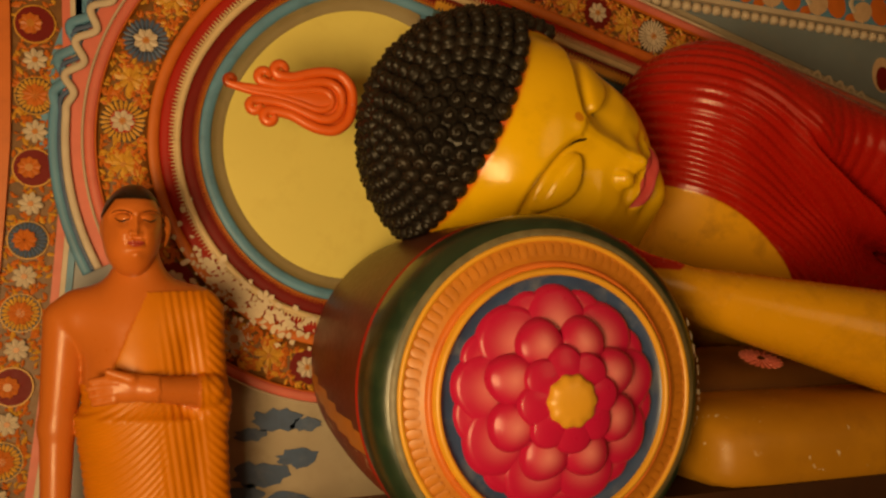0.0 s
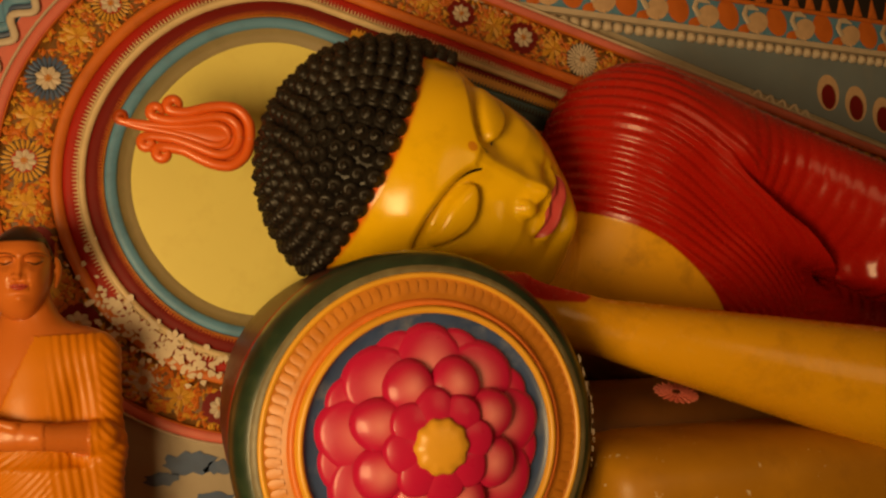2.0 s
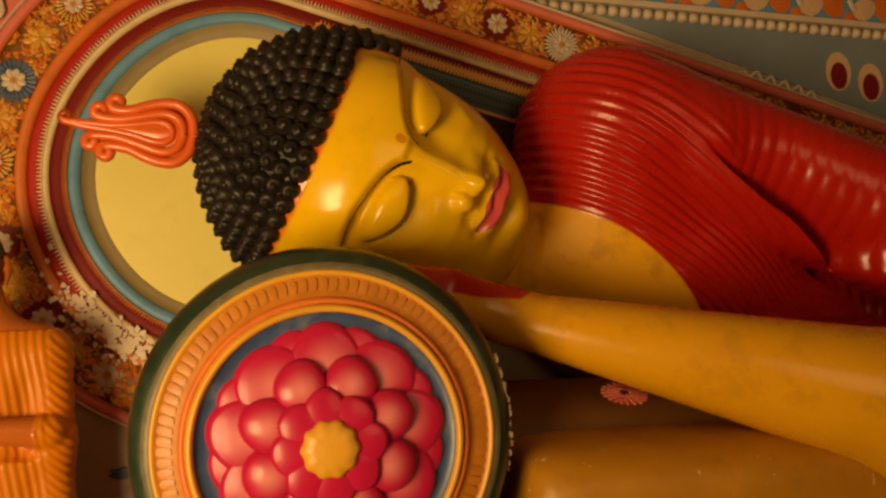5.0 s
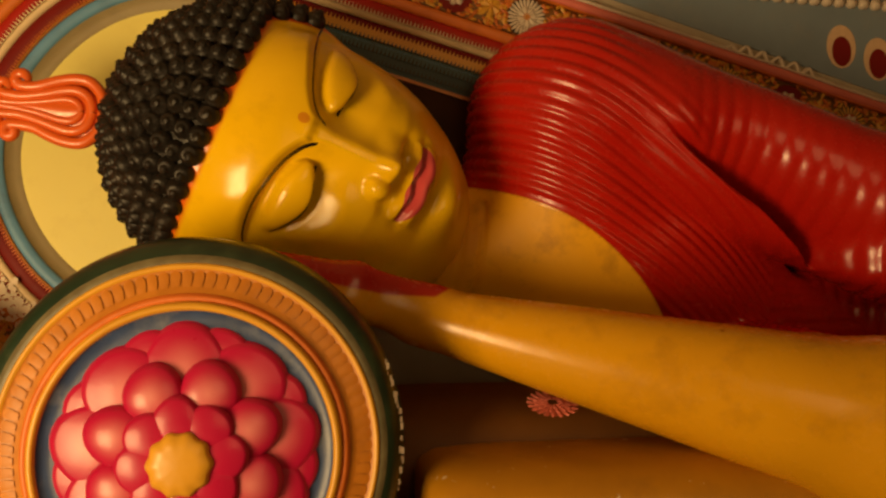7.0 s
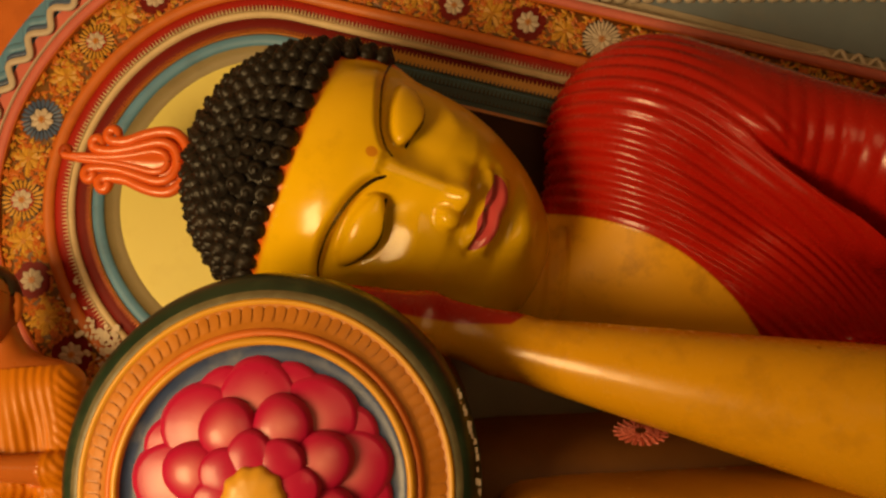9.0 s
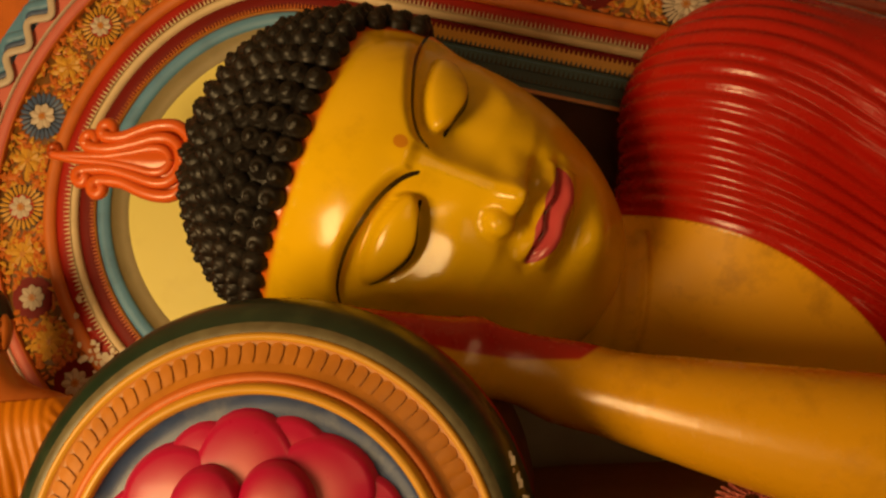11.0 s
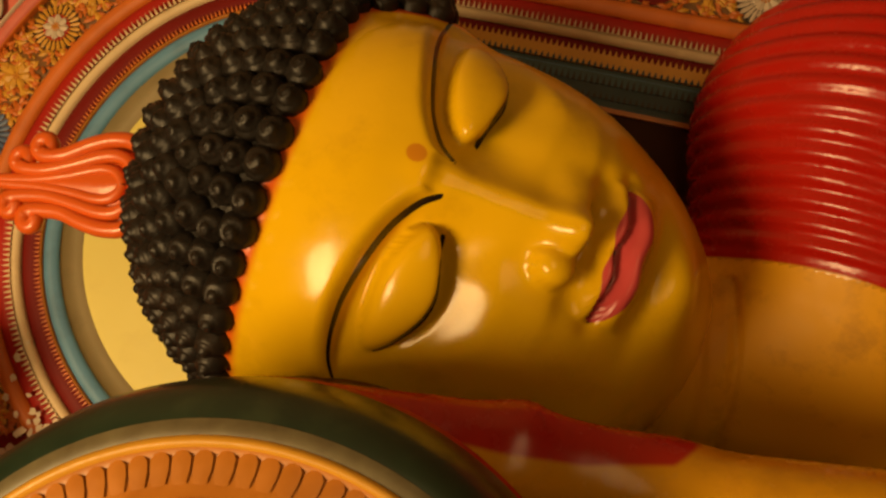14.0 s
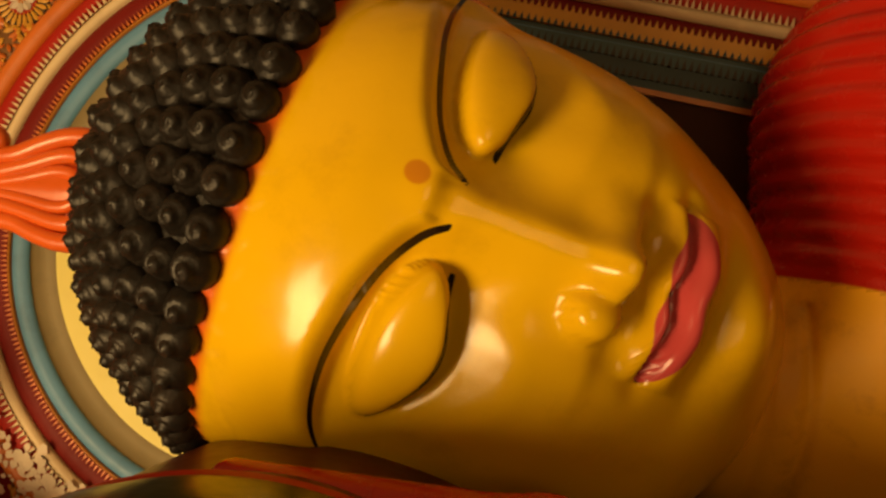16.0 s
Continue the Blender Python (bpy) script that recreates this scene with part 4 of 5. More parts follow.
def head_mesh(bd, frame_fn, rings, mat, hair_fn, relief=1.0):
    # a square grid wrapped over the head, so that no point of it gathers at the nose
    side = np.linspace(-1, 1, rings)
    U, V = np.meshgrid(side, side, indexing="ij")
    big = np.abs(U) >= np.abs(V)
    rad = np.where(big, np.abs(U), np.abs(V))
    safe = lambda q: np.where(np.abs(q) < 1e-9, 1e-9, q)
    Pm = np.where(big, np.where(U >= 0, 0.0, np.pi) + (np.pi / 4) * V / safe(U), np.where(V >= 0, np.pi / 2, 3 * np.pi / 2) - (np.pi / 4) * U / safe(V))
    T = np.maximum(rad, 1e-4) ** 0.95 * radians(138)
    a, d, n = face_point(T.ravel(), Pm.ravel())
    front = smooth01(n, -0.32, -0.12)
    n = n + relief * face_relief(a, d) * front
    pa, pb = face_paint(a, d)
    pa = np.where(front[:, None] > 0.05, pa, 1.0)
    pb[:, 0] = np.where(front > 0.05, pb[:, 0], 1.0)
    q = (np.stack([a, d, n], -1) - SC) / SR
    rq = np.linalg.norm(q, axis=-1)
    rise = 1 - smooth01(hair_over(a, d, n), 1.0, 20.0)
    sink = 1 - smooth01(hair_over(a, d, n), -7.0, 1.0)
    grow = (1 + np.where(rq < 1.001, rise, sink) * (1.001 / rq - 1))[:, None]
    if relief != 1.0:
        grow = 1 + 0.05 * (1 - smooth01(hair_fn(a, d, n), -0.006, 0.002))[:, None]
    a, d, n = (SC + SR * q * grow).T
    pb[:, 1] = hair_fn(a, d, n)
    bd.add(frame_fn(a, d, n), grid_faces(rings, rings), mat, pa, pb)


# skull ellipsoid under the hair, with the crown's axis
SC, SR = np.array([-0.023, -0.027, -0.300]), np.array([0.350, 0.362, 0.318])
POLE = np.array([0.0, -0.963, -0.27])


def hair_angle(a, d, n):
    q = (np.stack([a, d, n], -1) - SC) / SR
    q = q / np.linalg.norm(q, axis=-1, keepdims=True)
    return np.degrees(np.arccos(np.clip(q @ POLE, -1, 1)))


HAIR_EDGE = 70.8
TEMPLE = 21.5


def hair_edge(ca):
    """Extra degrees of hair beyond the hairline; ca: cosine towards the upper temple."""
    return TEMPLE * smooth01(np.asarray(ca, float), 0.74, 0.92)


def hair_over(a, d, n):
    """Degrees outside the hairline."""
    q = (np.stack([a, d, n], -1) - SC) / SR
    q = q / np.linalg.norm(q, axis=-1, keepdims=True)
    ang = hair_angle(a, d, n)
    return ang - HAIR_EDGE - hair_edge(q[..., 0] / np.maximum(np.sin(np.radians(ang)), 0.05))


to_world = lambda a, d, n: O + np.outer(a, A) + np.outer(d, D) + np.outer(n, N)
statue = Builder()
head_mesh(statue, to_world, 440, 0, lambda a, d, n: radians(1) * 0.33 * (hair_over(a, d, n) - 4.6))

# hair cap and curls
t_ax = np.array([1.0, 0.0, 0.0])
u_ax = np.cross(POLE, t_ax)
cap_v = []
for i in range(40):
    for j in range(96):
        be = 2 * math.pi * j / 96
        al = radians(HAIR_EDGE - 0.5 + float(hair_edge(math.cos(be)))) * i / 39
        q = math.cos(al) * POLE + math.sin(al) * (math.cos(be) * t_ax + math.sin(be) * u_ax)
        p = SC + SR * q * 1.012
        cap_v.append(p)
cap_v = np.array(cap_v)
statue.add(to_world(cap_v[:, 0], cap_v[:, 1], cap_v[:, 2]), grid_faces(40, 96, True), 2)
CURL = [(1.06, -0.15), (1.08, 0.28), (0.97, 0.58), (0.80, 0.74), (0.76, 0.88), (0.60, 1.06), (0.44, 1.12), (0.40, 1.20), (0.24, 1.33), (0.02, 1.38)]
random.seed(2)
pitch = 0.0440
al = radians(HAIR_EDGE - 0.2) + 4 * pitch * 0.90 / 0.37
row = 0
while al > 0.03:
    ring_r = 0.34 * math.sin(al)
    cnt = max(3, int(2 * math.pi * ring_r / pitch))
    for j in range(cnt):
        be = 2 * math.pi * (j + 0.5 * (row % 2)) / cnt + random.uniform(-0.05, 0.05) / max(ring_r / 0.1, 1)
        if al > radians(HAIR_EDGE + 0.1 + float(hair_edge(math.cos(be)))):
            continue
        q = math.cos(al) * POLE + math.sin(al) * (math.cos(be) * t_ax + math.sin(be) * u_ax)
        p = SC + SR * q * 1.006
        nn = q / SR
        nn = nn / np.linalg.norm(nn)
        if nn[2] < -0.86:
            continue
        down = -POLE - nn * (-POLE @ nn)
        down = down / (np.linalg.norm(down) + 1e-9)
        axis = nn + 0.12 * down
        axis /= np.linalg.norm(axis)
        e1 = np.cross(axis, down)
        e1 /= np.linalg.norm(e1)
        e2 = np.cross(axis, e1)
        r0 = 0.0235 * random.uniform(0.92, 1.08)
        turn = random.uniform(0, 6.28)
        loc = []
        for m, (rr, hh) in enumerate(CURL):
            off = 0.16 * r0 * (m / 9)
            for kx in range(11):
                an = 2 * math.pi * kx / 11 + turn
                lift = 0.09 * math.sin(an + m * 1.3)
                loc.append(p + e1 * (r0 * rr * math.cos(an) + off) + e2 * r0 * rr * math.sin(an) + axis * r0 * 1.0 * (hh + lift))
        loc = np.array(loc)
        statue.add(to_world(loc[:, 0], loc[:, 1], loc[:, 2]), grid_faces(len(CURL), 11, True), 2)
    al -= pitch * 0.90 / 0.37
    row += 1

# flame finial on the crown: nested lobes and five curled tips, lying along the wall
FB, FT = np.array([0.530, -0.37, 1.972]), np.array([0.183, -0.352, 2.012])
fx = (FT - FB) / np.linalg.norm(FT - FB)
fz = np.cross(fx, np.array([0, 1.0, 0]))
fz = fz / np.linalg.norm(fz) * (1 if np.cross(fx, np.array([0, 1.0, 0]))[2] > 0 else -1)


def flame_point(s, w, y):
    p = FB + fx * s + fz * w
    return (p[0], p[1] + y, p[2])


def flame_cord(line, radius, tip, curl=None):
    """A raised cord along s, w points; curl: centre and radius of the spiral at its end."""
    pts = [tuple(p) for p in smooth_line(line, 40)]
    if curl:
        cs, cw, cr = curl
        sg = 1 if cw > 0 else -1
        for i in range(1, 21):
            a = 0.3 + i / 20 * 4.9
            rr = cr * (1 - 0.55 * i / 20)
            pts.append((cs + rr * math.sin(a), cw - sg * rr * math.cos(a)))
    m = len(pts)
    rad = [radius + (tip - radius) * (i / (m - 1)) ** 1.5 for i in range(m)]
    v, f = tube([flame_point(p[0], p[1], -0.004 - 0.006 * (i / m)) for i, p in enumerate(pts)], rad, 10)
    statue.add(v, f, 3)


# a flat backing, nested cords and a leaf in the middle
FLAME_EDGE = [(0.0, 0.002), (0.012, 0.050), (0.045, 0.080), (0.085, 0.083), (0.126, 0.073), (0.172, 0.054), (0.215, 0.038), (0.25, 0.030)]
edge_line = smooth_line(FLAME_EDGE, 30)
v = []
for ss, ww in edge_line:
    for j in range(9):
        c = -1 + j / 4
        v.append(flame_point(ss, ww * c, 0.004 + 0.012 * abs(c) ** 3 - 0.008 * (1 - c * c)))
statue.add(v, grid_faces(30, 9), 3)
for sg in (1, -1):
    lag = 0.0 if sg > 0 else 0.014
    flame_cord([(0.006, 0.0), (0.014, 0.044 * sg), (0.045, 0.076 * sg), (0.085, 0.080 * sg), (0.126, 0.070 * sg), (0.172, 0.052 * sg), (0.208 + lag, 0.049 * sg)], 0.0150, 0.0140, (0.211 + lag, 0.067 * sg, 0.019))
    flame_cord([(0.034, 0.0), (0.042, 0.030 * sg), (0.066, 0.049 * sg), (0.10, 0.050 * sg), (0.15, 0.036 * sg), (0.205, 0.024 * sg), (0.246 + lag, 0.025 * sg)], 0.0130, 0.0140, (0.252 + lag, 0.043 * sg, 0.018))
    flame_cord([(0.062, 0.0), (0.067, 0.014 * sg), (0.082, 0.025 * sg), (0.11, 0.026 * sg), (0.16, 0.015 * sg), (0.22, 0.007 * sg), (0.29, 0.004 * sg + 0.002), (0.333, 0.006)], 0.0105, 0.0110, (0.337, 0.018, 0.013))
v = []
for i in range(16):
    t = i / 15
    w = 0.026 * math.sin(math.pi * (0.06 + 0.94 * t) ** 0.55) + 0.004
    for j in range(7):
        c = -1 + j / 3
        v.append(flame_point(0.068 + 0.16 * t, w * c, -0.004 - 0.010 * (1 - c * c)))
statue.add(v, grid_faces(16, 7), 3)


# ---- the reclining statue: body as one smooth surface ----
def body(X, Y, Z):
    d = ellipsoid(X, Y, Z, (1.80, -0.17, 1.98), (0.31, 0.30, 0.30))
    d = join(d, ellipsoid(X, Y, Z, (1.94, -0.02, 1.58), (0.50, 0.41, 0.40)), 0.14)
    d = join(d, capsule(X, Y, Z, (2.15, -0.02, 1.46), (3.9, -0.02, 1.30), 0.30, 0.30), 0.12)
    d = join(d, capsule(X, Y, Z, (1.15, -0.15, 1.66), (1.66, -0.09, 1.60), 0.155, 0.235), 0.07)
    d = join(d, ellipsoid(X, Y, Z, (1.76, -0.13, 1.74), (0.27, 0.27, 0.26)), 0.10)
    return d


def upper_arm(X, Y, Z):
    return join(capsule(X, Y, Z, (1.92, -0.24, 1.975), (2.62, -0.46, 1.665), 0.238, 0.195), capsule(X, Y, Z, (2.62, -0.46, 1.665), (3.6, -0.40, 1.47), 0.195, 0.16), 0.1)


def lower_arm(X, Y, Z):
    d = capsule(X, Y, Z, (1.285, -0.655, 1.460), (2.35, -0.95, 1.180), 0.064, 0.192)
    d = join(d, capsule(X, Y, Z, (2.3, -0.9, 1.175), (2.25, -0.40, 1.20), 0.19, 0.2), 0.12)
    # hand under the cheek
    d = join(d, capsule(X, Y, Z, (1.30, -0.655, 1.462), (1.12, -0.69, 1.512), 0.061, 0.050), 0.04)
    d = join(d, capsule(X, Y, Z, (1.12, -0.69, 1.505), (0.92, -0.70, 1.560), 0.050, 0.040), 0.04)
    d = join(d, capsule(X, Y, Z, (1.37, -0.665, 1.478), (1.14, -0.70, 1.548), 0.016, 0.032), 0.030)
    d = join(d, capsule(X, Y, Z, (1.14, -0.70, 1.548), (0.84, -0.71, 1.608), 0.032, 0.024), 0.022)
    return d


def whole(X, Y, Z):
    return join(join(body(X, Y, Z), upper_arm(X, Y, Z), 0.035), lower_arm(X, Y, Z), 0.05)


def robe_edge(x):
    u = np.maximum(x - 1.5, -0.05)
    return 1.785 - 0.28 * u - 0.55 * u ** 2 - 2.5 * np.maximum(u, 0) ** 4


v, q = surface_net(whole, (0.82, -1.2, 0.85), (3.3, 0.02, 2.34), 0.0115)
v, q = subdivide(v, q)
v = v - whole(*v.T)[:, None] * gradient(whole, v, 0.003)
x, y, z = v.T
arm_d, low_d, body_d = upper_arm(x, y, z), lower_arm(x, y, z), body(x, y, z)
edge = z - robe_edge(x)
fore_d = np.where(x > 1.8, capsule(x, y, z, (1.285, -0.655, 1.460), (2.35, -0.95, 1.180), 0.064, 0.192), low_d)
is_low = low_d < np.minimum(arm_d, body_d) + 0.012
red_sd = np.maximum(np.maximum(-edge, 1.46 - x), np.minimum(arm_d, body_d) + 0.012 - fore_d)
red = red_sd < 0
g = gradient(whole, v, 0.004)
# pleats: along the robe's edge on the chest, across the arm on the sleeve
u_r = np.clip(x - 1.5, -0.05, 0.8)
fan = -(0.30 * u_r + 0.55 * u_r ** 2)
qz = (z - 1.785) - fan * (1 - 0.40 * smooth01(z, 1.80, 2.25)) + 0.05 * smooth01(x, 1.75, 1.45) * 0
side = (x - 1.99) * 0.66 + (z - 1.89) * 0.75
on_arm = smooth01(side, 0.0, 0.03) * smooth01(x, 1.97, 2.12)
ax_dir = np.array([2.62 - 1.92, -0.13, 1.69 - 1.98])
ax_dir /= np.linalg.norm(ax_dir)
qa = (v - np.array([1.92, -0.19, 1.98])) @ ax_dir + 0.25 * (z - 1.9)
def pleat(p, pitch):
    c = 0.5 + 0.5 * np.cos(2 * np.pi * p / pitch)
    return c ** 0.7
flat_zone = np.maximum(smooth01(z + 0.8 * (x - 1.8), 2.04, 2.20) * smooth01(x, 1.78, 1.94), 0.6 * smooth01(x, 2.12, 2.28))
hgt = (1 - on_arm) * 0.0080 * pleat(qz, 0.036) * (1 - 0.93 * flat_zone) + on_arm * 0.0060 * pleat(qa, 0.042) * np.exp(-(side / 0.17) ** 2)
crease = smooth01(x, 1.93, 2.04) * (y < 0.0)
v[:, 1] += 0.23 * np.exp(-np.maximum(side, 0) / 0.10) * smooth01(side, -0.012, 0.010) * smooth01(x, 1.97, 2.25) * (g[:, 1] < 0.1) * smooth01(edge, 0.05, 0.25) * smooth01(z, 1.50, 1.64) * smooth01(low_d - np.minimum(arm_d, body_d), 0.02, 0.14)
v[:, 1] += 0.04 * np.exp(-(side / 0.014) ** 2) * crease * (1 - smooth01(x, 2.1, 2.2)) * ~is_low
fade = smooth01(-red_sd, -0.002, 0.022)
v = v + g * (np.where(red, hgt * fade + 0.002 * fade, 0.0))[:, None]
# neck folds
neck = (x > 1.25) & (x < 1.62) & (z < 1.75) & ~red & ~is_low
for k, (x0, dep) in enumerate(((1.385, 0.005), (1.44, 0.005), (1.495, 0.008))):
    line = x0 + 0.10 * (z - 1.65) - 0.55 * (z - 1.66) ** 2
    v = v - g * (np.where(neck, dep * np.exp(-((x - line) / 0.008) ** 2), 0.0))[:, None]
pb = np.ones((len(v), 3))
palm = np.interp(x, [0.8, 1.0, 1.108, 1.206, 1.311, 1.345], [1.585, 1.562, 1.532, 1.510, 1.503, 1.52])
pb[:, 2] = np.where(is_low & (x < 1.45), np.maximum(palm - z, x - 1.350), 1.0)
pc = np.ones((len(v), 3))
pc[:, 0] = red_sd
v[:, 1] *= 1.05
glossy = red | is_low
statue.add(v, q, np.where(glossy[q].any(1), 4, 5), None, pb, pc)
tagged(statue.make("statue", [M_SKIN, M_ROBE, M_HAIR, M_FLAME, M_BODY, M_CHEST], None, paint=True), "reclining golden statue in a pleated red robe with black curled hair", "statue")

# ---- mattress and plinth below the statue ----
bd = Builder()
n = 40
v = []
for i, (x, ry, rz) in enumerate([(1.26, 0.02, 0.02), (1.262, 0.22, 0.08), (1.275, 0.28, 0.105), (1.31, 0.31, 0.12), (1.40, 0.318, 0.127), (1.8, 0.32, 0.13), (4.6, 0.32, 0.13), (4.62, 0.1, 0.05)]):
    for j in range(n):
        a = 2 * math.pi * j / n
        ca, sa = math.cos(a), math.sin(a)
        v.append((x, -0.66 + 1.0 * ry * np.sign(ca) * abs(ca) ** 0.6, 1.052 - 0.018 * (x - 1.4) + rz * np.sign(sa) * abs(sa) ** 0.7))
bd.add(v, grid_faces(8, n, True) + [tuple(range(n)), tuple(reversed(range(7 * n, 8 * n)))], 0)
tagged(bd.make("mattress", [M_MAT]), "long rounded mattress in worn golden paint", "mattress")
bd = Builder()
v = []
for x, k in ((1.125, 0.05), (1.13, 0.6), (1.15, 0.85), (1.20, 0.97), (1.3, 1.0), (4.5, 1.0), (4.56, 0.4)):
    for j in range(n):
        a = 2 * math.pi * j / n
        ca, sa = math.cos(a), math.sin(a)
        v.append((x, -0.48 + k * 0.25 * np.sign(ca) * abs(ca) ** 0.6, 1.125 - 0.018 * (x - 1.4) + k * 0.145 * np.sign(sa) * abs(sa) ** 0.7))
bd.add(v, grid_faces(7, n, True) + [tuple(range(n)), tuple(reversed(range(6 * n, 7 * n)))], 0)
tagged(bd.make("back_cushion", [M_CUSHION]), "long dark brown painted cushion behind the mattress", "cushion")
plinth = tagged(box("plinth", (0.30, -1.0, 0.0), (4.7, -0.002, 0.80), M_BOLSTER2), "low painted masonry plinth, flaking", "plinth")
cushion = tagged(box("base_slab", (1.12, -0.97, 0.80), (4.6, -0.002, 0.985), M_BROWN), "dark painted slab under the mattress", "slab")
# small painted lotus on the dark cushion below the arm: three rings of petals
lotus = tagged(new("painted_lotus"), "small pink painted lotus on the dark cushion", "flower")
lotus.matrix_basis = pose(1.572, -0.728, 1.254, -68, 0, 0)
for rr, nn in ((0.058, 20), (0.042, 16), (0.026, 12)):
    for k in range(nn):
        bd = Builder()
        add_petals(bd, 0.0, 0.0, -0.004 - 0.1 * (0.06 - rr), rr * 0.45, rr, 1, 0.0065, 0, rr * 40 + 2 * math.pi * k / nn, 0.003)
        bd.make("petal", [M_PINK], lotus, smooth=False)

# ---- standing monk statue ----
def monk_body(X, Y, Z):
    d = ellipsoid(X, Y, Z, (-0.035, -0.255, 1.26), (0.146, 0.125, 0.26))
    d = join(d, capsule(X, Y, Z, (-0.185, -0.25, 1.405), (0.095, -0.25, 1.405), 0.070, 0.072), 0.07)
    d = join(d, capsule(X, Y, Z, (-0.040, -0.255, 1.43), (-0.040, -0.285, 1.58), 0.068, 0.052), 0.045)
    low = np.sqrt(((X - 0.0) / 0.168) ** 2 + ((Y + 0.25) / 0.125) ** 2) - 1
    low = np.maximum(low * 0.125, np.maximum(0.12 - Z, Z - 1.12))
    d = join(d, low, 0.09)
    return d


def monk_arms(X, Y, Z):
    d = join(capsule(X, Y, Z, (-0.215, -0.25, 1.395), (-0.240, -0.245, 1.12), 0.060, 0.045), capsule(X, Y, Z, (-0.240, -0.245, 1.12), (-0.243, -0.27, 0.86), 0.044, 0.034), 0.02)
    d = join(d, capsule(X, Y, Z, (-0.243, -0.27, 0.86), (-0.235, -0.29, 0.74), 0.034, 0.028), 0.02)
    return d


def monk_left(X, Y, Z):
    d = capsule(X, Y, Z, (0.110, -0.25, 1.395), (0.130, -0.285, 1.17), 0.066, 0.056)
    d = join(d, capsule(X, Y, Z, (0.135, -0.30, 1.165), (0.150, -0.28, 0.60), 0.046, 0.05), 0.05)
    return d


def monk_fore(X, Y, Z):
    d = capsule(X, Y, Z, (0.135, -0.335, 1.200), (0.0, -0.405, 1.222), 0.042, 0.031)
    d = join(d, ellipsoid(X, Y, Z, (-0.055, -0.410, 1.228), (0.062, 0.022, 0.036)), 0.02)
    for k in range(4):
        d = join(d, capsule(X, Y, Z, (-0.09, -0.418, 1.256 - 0.018 * k), (-0.150 + 0.006 * abs(k - 1), -0.405, 1.248 - 0.018 * k), 0.0105, 0.0085), 0.006)
    d = join(d, capsule(X, Y, Z, (-0.05, -0.425, 1.252), (-0.105, -0.425, 1.272), 0.012, 0.009), 0.01)
    return d


def monk_whole(X, Y, Z):
    d = join(monk_body(X, Y, Z), monk_arms(X, Y, Z), 0.006)
    d = join(d, monk_left(X, Y, Z), 0.03)
    return join(d, monk_fore(X, Y, Z), 0.012)


monk = Builder()
v, q = surface_net(monk_whole, (-0.36, -0.48, 0.10), (0.28, -0.08, 1.62), 0.0085)
v, q = subdivide(v, q)
v = v - monk_whole(*v.T)[:, None] * gradient(monk_whole, v, 0.002)
x, y, z = v.T
g = gradient(monk_whole, v, 0.003)
fore = monk_fore(x, y, z)
arm = monk_arms(x, y, z)
rest = np.minimum(monk_body(x, y, z), monk_left(x, y, z))
skin_arm = (arm < rest) | ((fore < np.minimum(rest, arm)) & (x < 0.115))
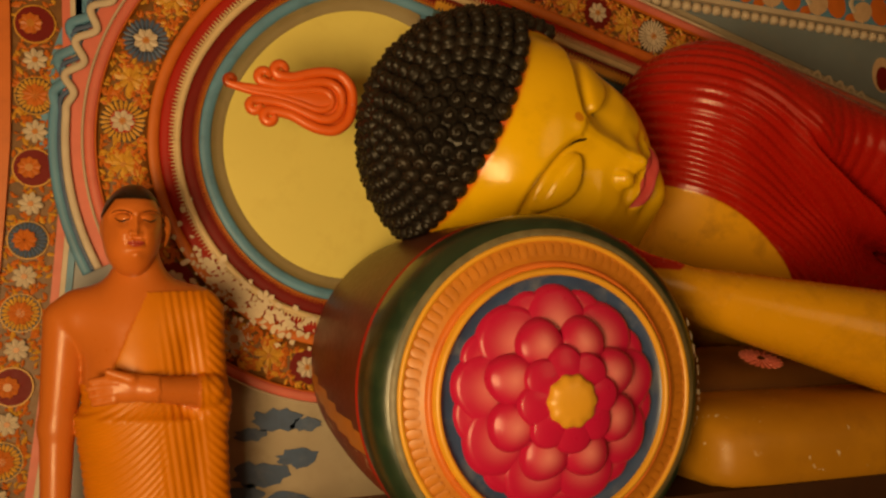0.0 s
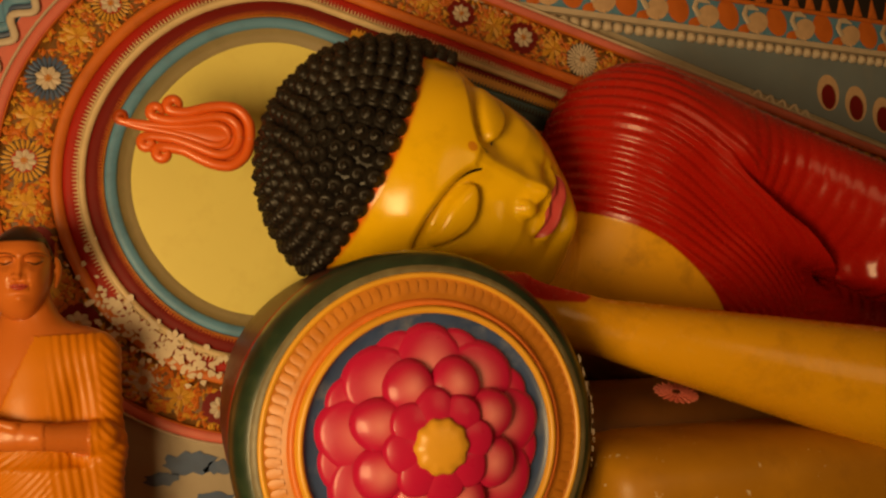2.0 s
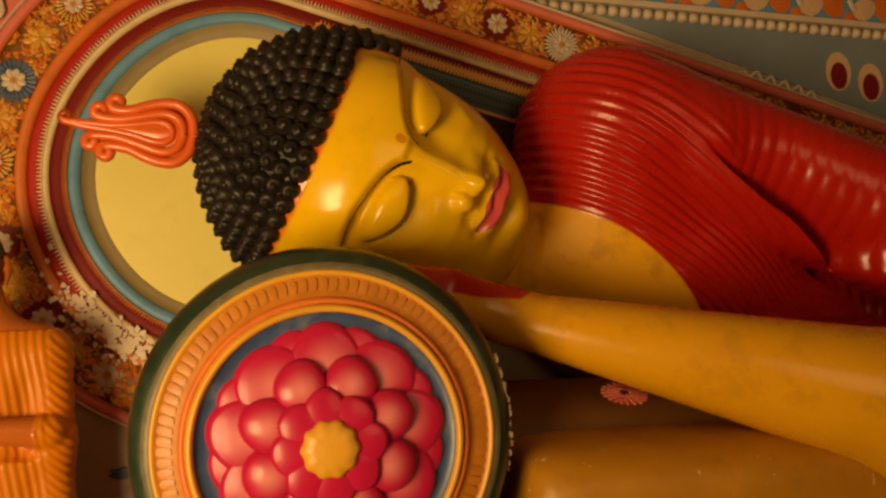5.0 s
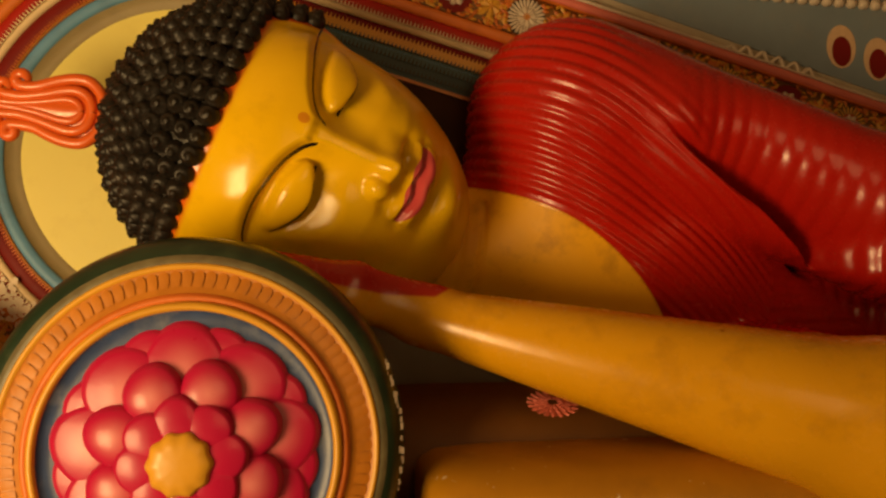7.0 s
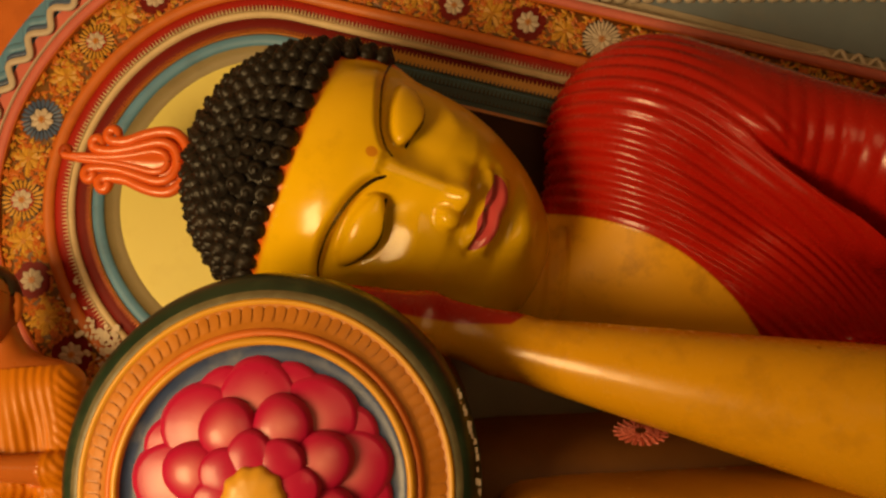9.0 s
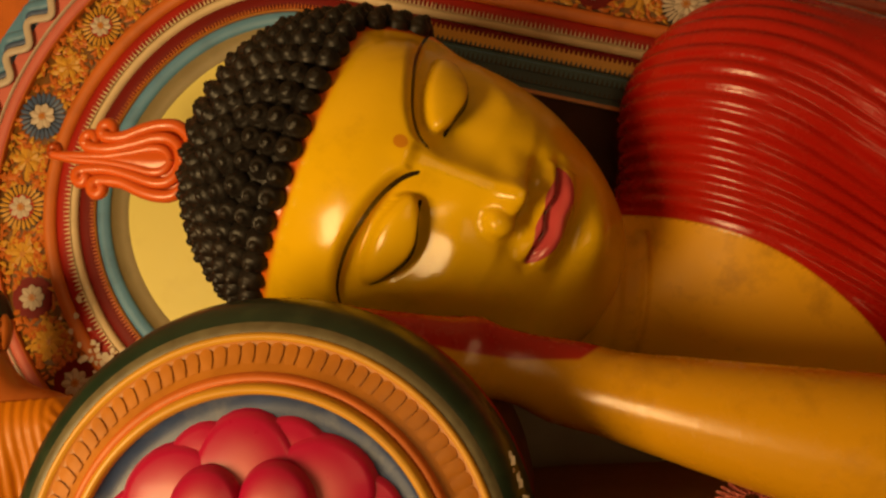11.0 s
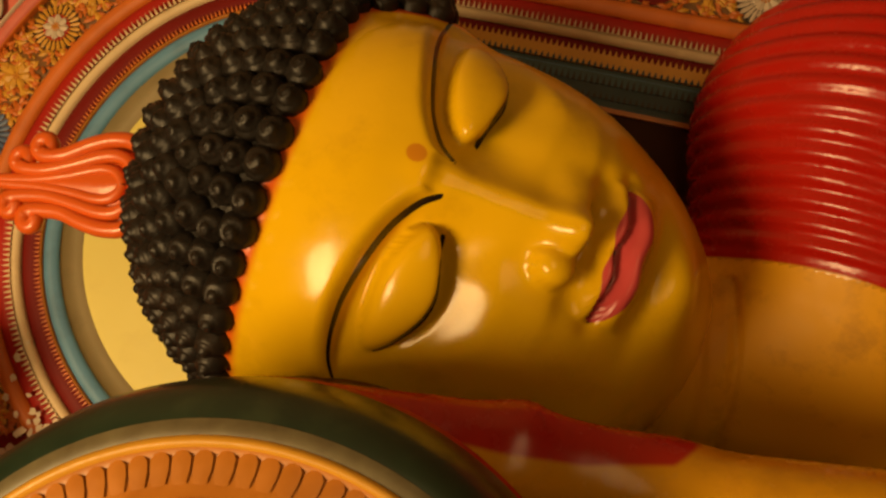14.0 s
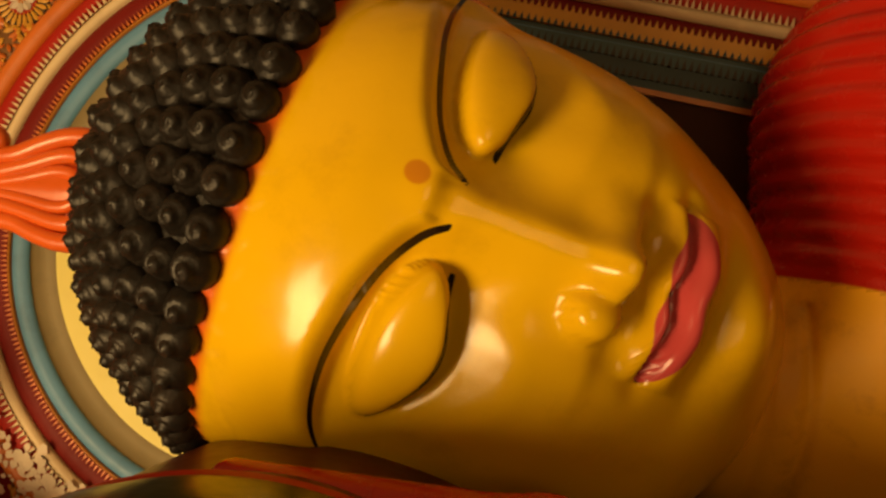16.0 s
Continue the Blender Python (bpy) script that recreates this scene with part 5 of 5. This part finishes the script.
# the robe crosses the chest from the covered shoulder to the waist at the bare side
cross = (x + 0.035) * 1.0 + (z - 1.42) * -0.42 + 0.0
robe = (((cross > 0) & (z < 1.465)) | (z < 1.235 - 0.25 * (x + 0.18))) & ~skin_arm
side = smooth01(x, -0.02, 0.10)
fold_v = 0.5 + 0.5 * np.cos(2 * np.pi * (x + 0.16 * (z - 1.3) + 0.25 * np.maximum(0, 1.3 - z) * 0.1) / 0.020)
fold_c = 0.5 + 0.5 * np.cos(2 * np.pi * (z - 2.6 * (x + 0.16) ** 2 - 0.25 * x) / 0.022)
outer = smooth01(x, 0.12, 0.15)
fold_o = 0.5 + 0.5 * np.cos(2 * np.pi * (z + 1.1 * x) / 0.026)
mixv = smooth01(x, 0.0, 0.05)
hgt = (1 - mixv) * fold_c * smooth01(1.24 - z, 0, 0.05) + mixv * (1 - outer) * fold_v + outer * fold_o
v = v + g * (np.where(robe, 0.0030 * hgt + 0.0030, 0.0))[:, None]
v = v + g * (np.where(skin_arm & (np.abs(x - 0.012) < 0.006) & (fore < arm), 0.002, 0.0))[:, None]
monk.add(v, q, np.where(robe[q].all(1), 1, 0))
# head: the same build at a smaller size, upright
MS, MO = 0.268, np.array([-0.040, -0.385, 1.652])
MA = np.array([1.0, 0.05, 0.0]) / np.linalg.norm([1.0, 0.05, 0.0])
MN = np.array([0.05, -0.998, 0.02])
MD = np.array([0.0, 0.0, -1.0])
monk_world = lambda a, d, n: MO + MS * (np.outer(a * 0.82, MA) + np.outer(d, MD) + np.outer(n, MN))
monk_hair = lambda a, d, n: MS * np.minimum(0.190 + d - 1.1 * np.maximum(0, np.abs(a) - 0.22) + 0.0 * n, np.where(n < -0.20, d + 0.02, 1.0))
head_mesh(monk, monk_world, 220, 0, lambda a, d, n: np.maximum(monk_hair(a, d, n), -1), relief=1.15)
for sg in (-1, 1):
    ev = []
    for i in range(12):
        t = i / 11
        for j in range(16):
            an = 2 * math.pi * j / 16
            r = math.sin(math.pi * (0.04 + 0.92 * t)) ** 0.6
            ev.append(MO + MS * (MA * sg * (0.265 + 0.080 * r * abs(math.cos(an)) * (1 - t * 0.4)) + MN * (-0.30 + 0.07 * r * math.sin(an)) + MD * (-0.06 + 0.30 * t)))
    monk.add(np.array(ev), grid_faces(12, 16, True), 0)
tagged(monk.make("monk_statue", [M_MONK, M_MROBE], None, paint=True), "standing painted monk statue in a saffron robe, hand at the waist", "statue")
tagged(box("monk_pedestal", (-0.32, -0.45, 0.0), (0.24, -0.06, 0.14), M_BROWN), "low dark pedestal under the standing statue", "pedestal")
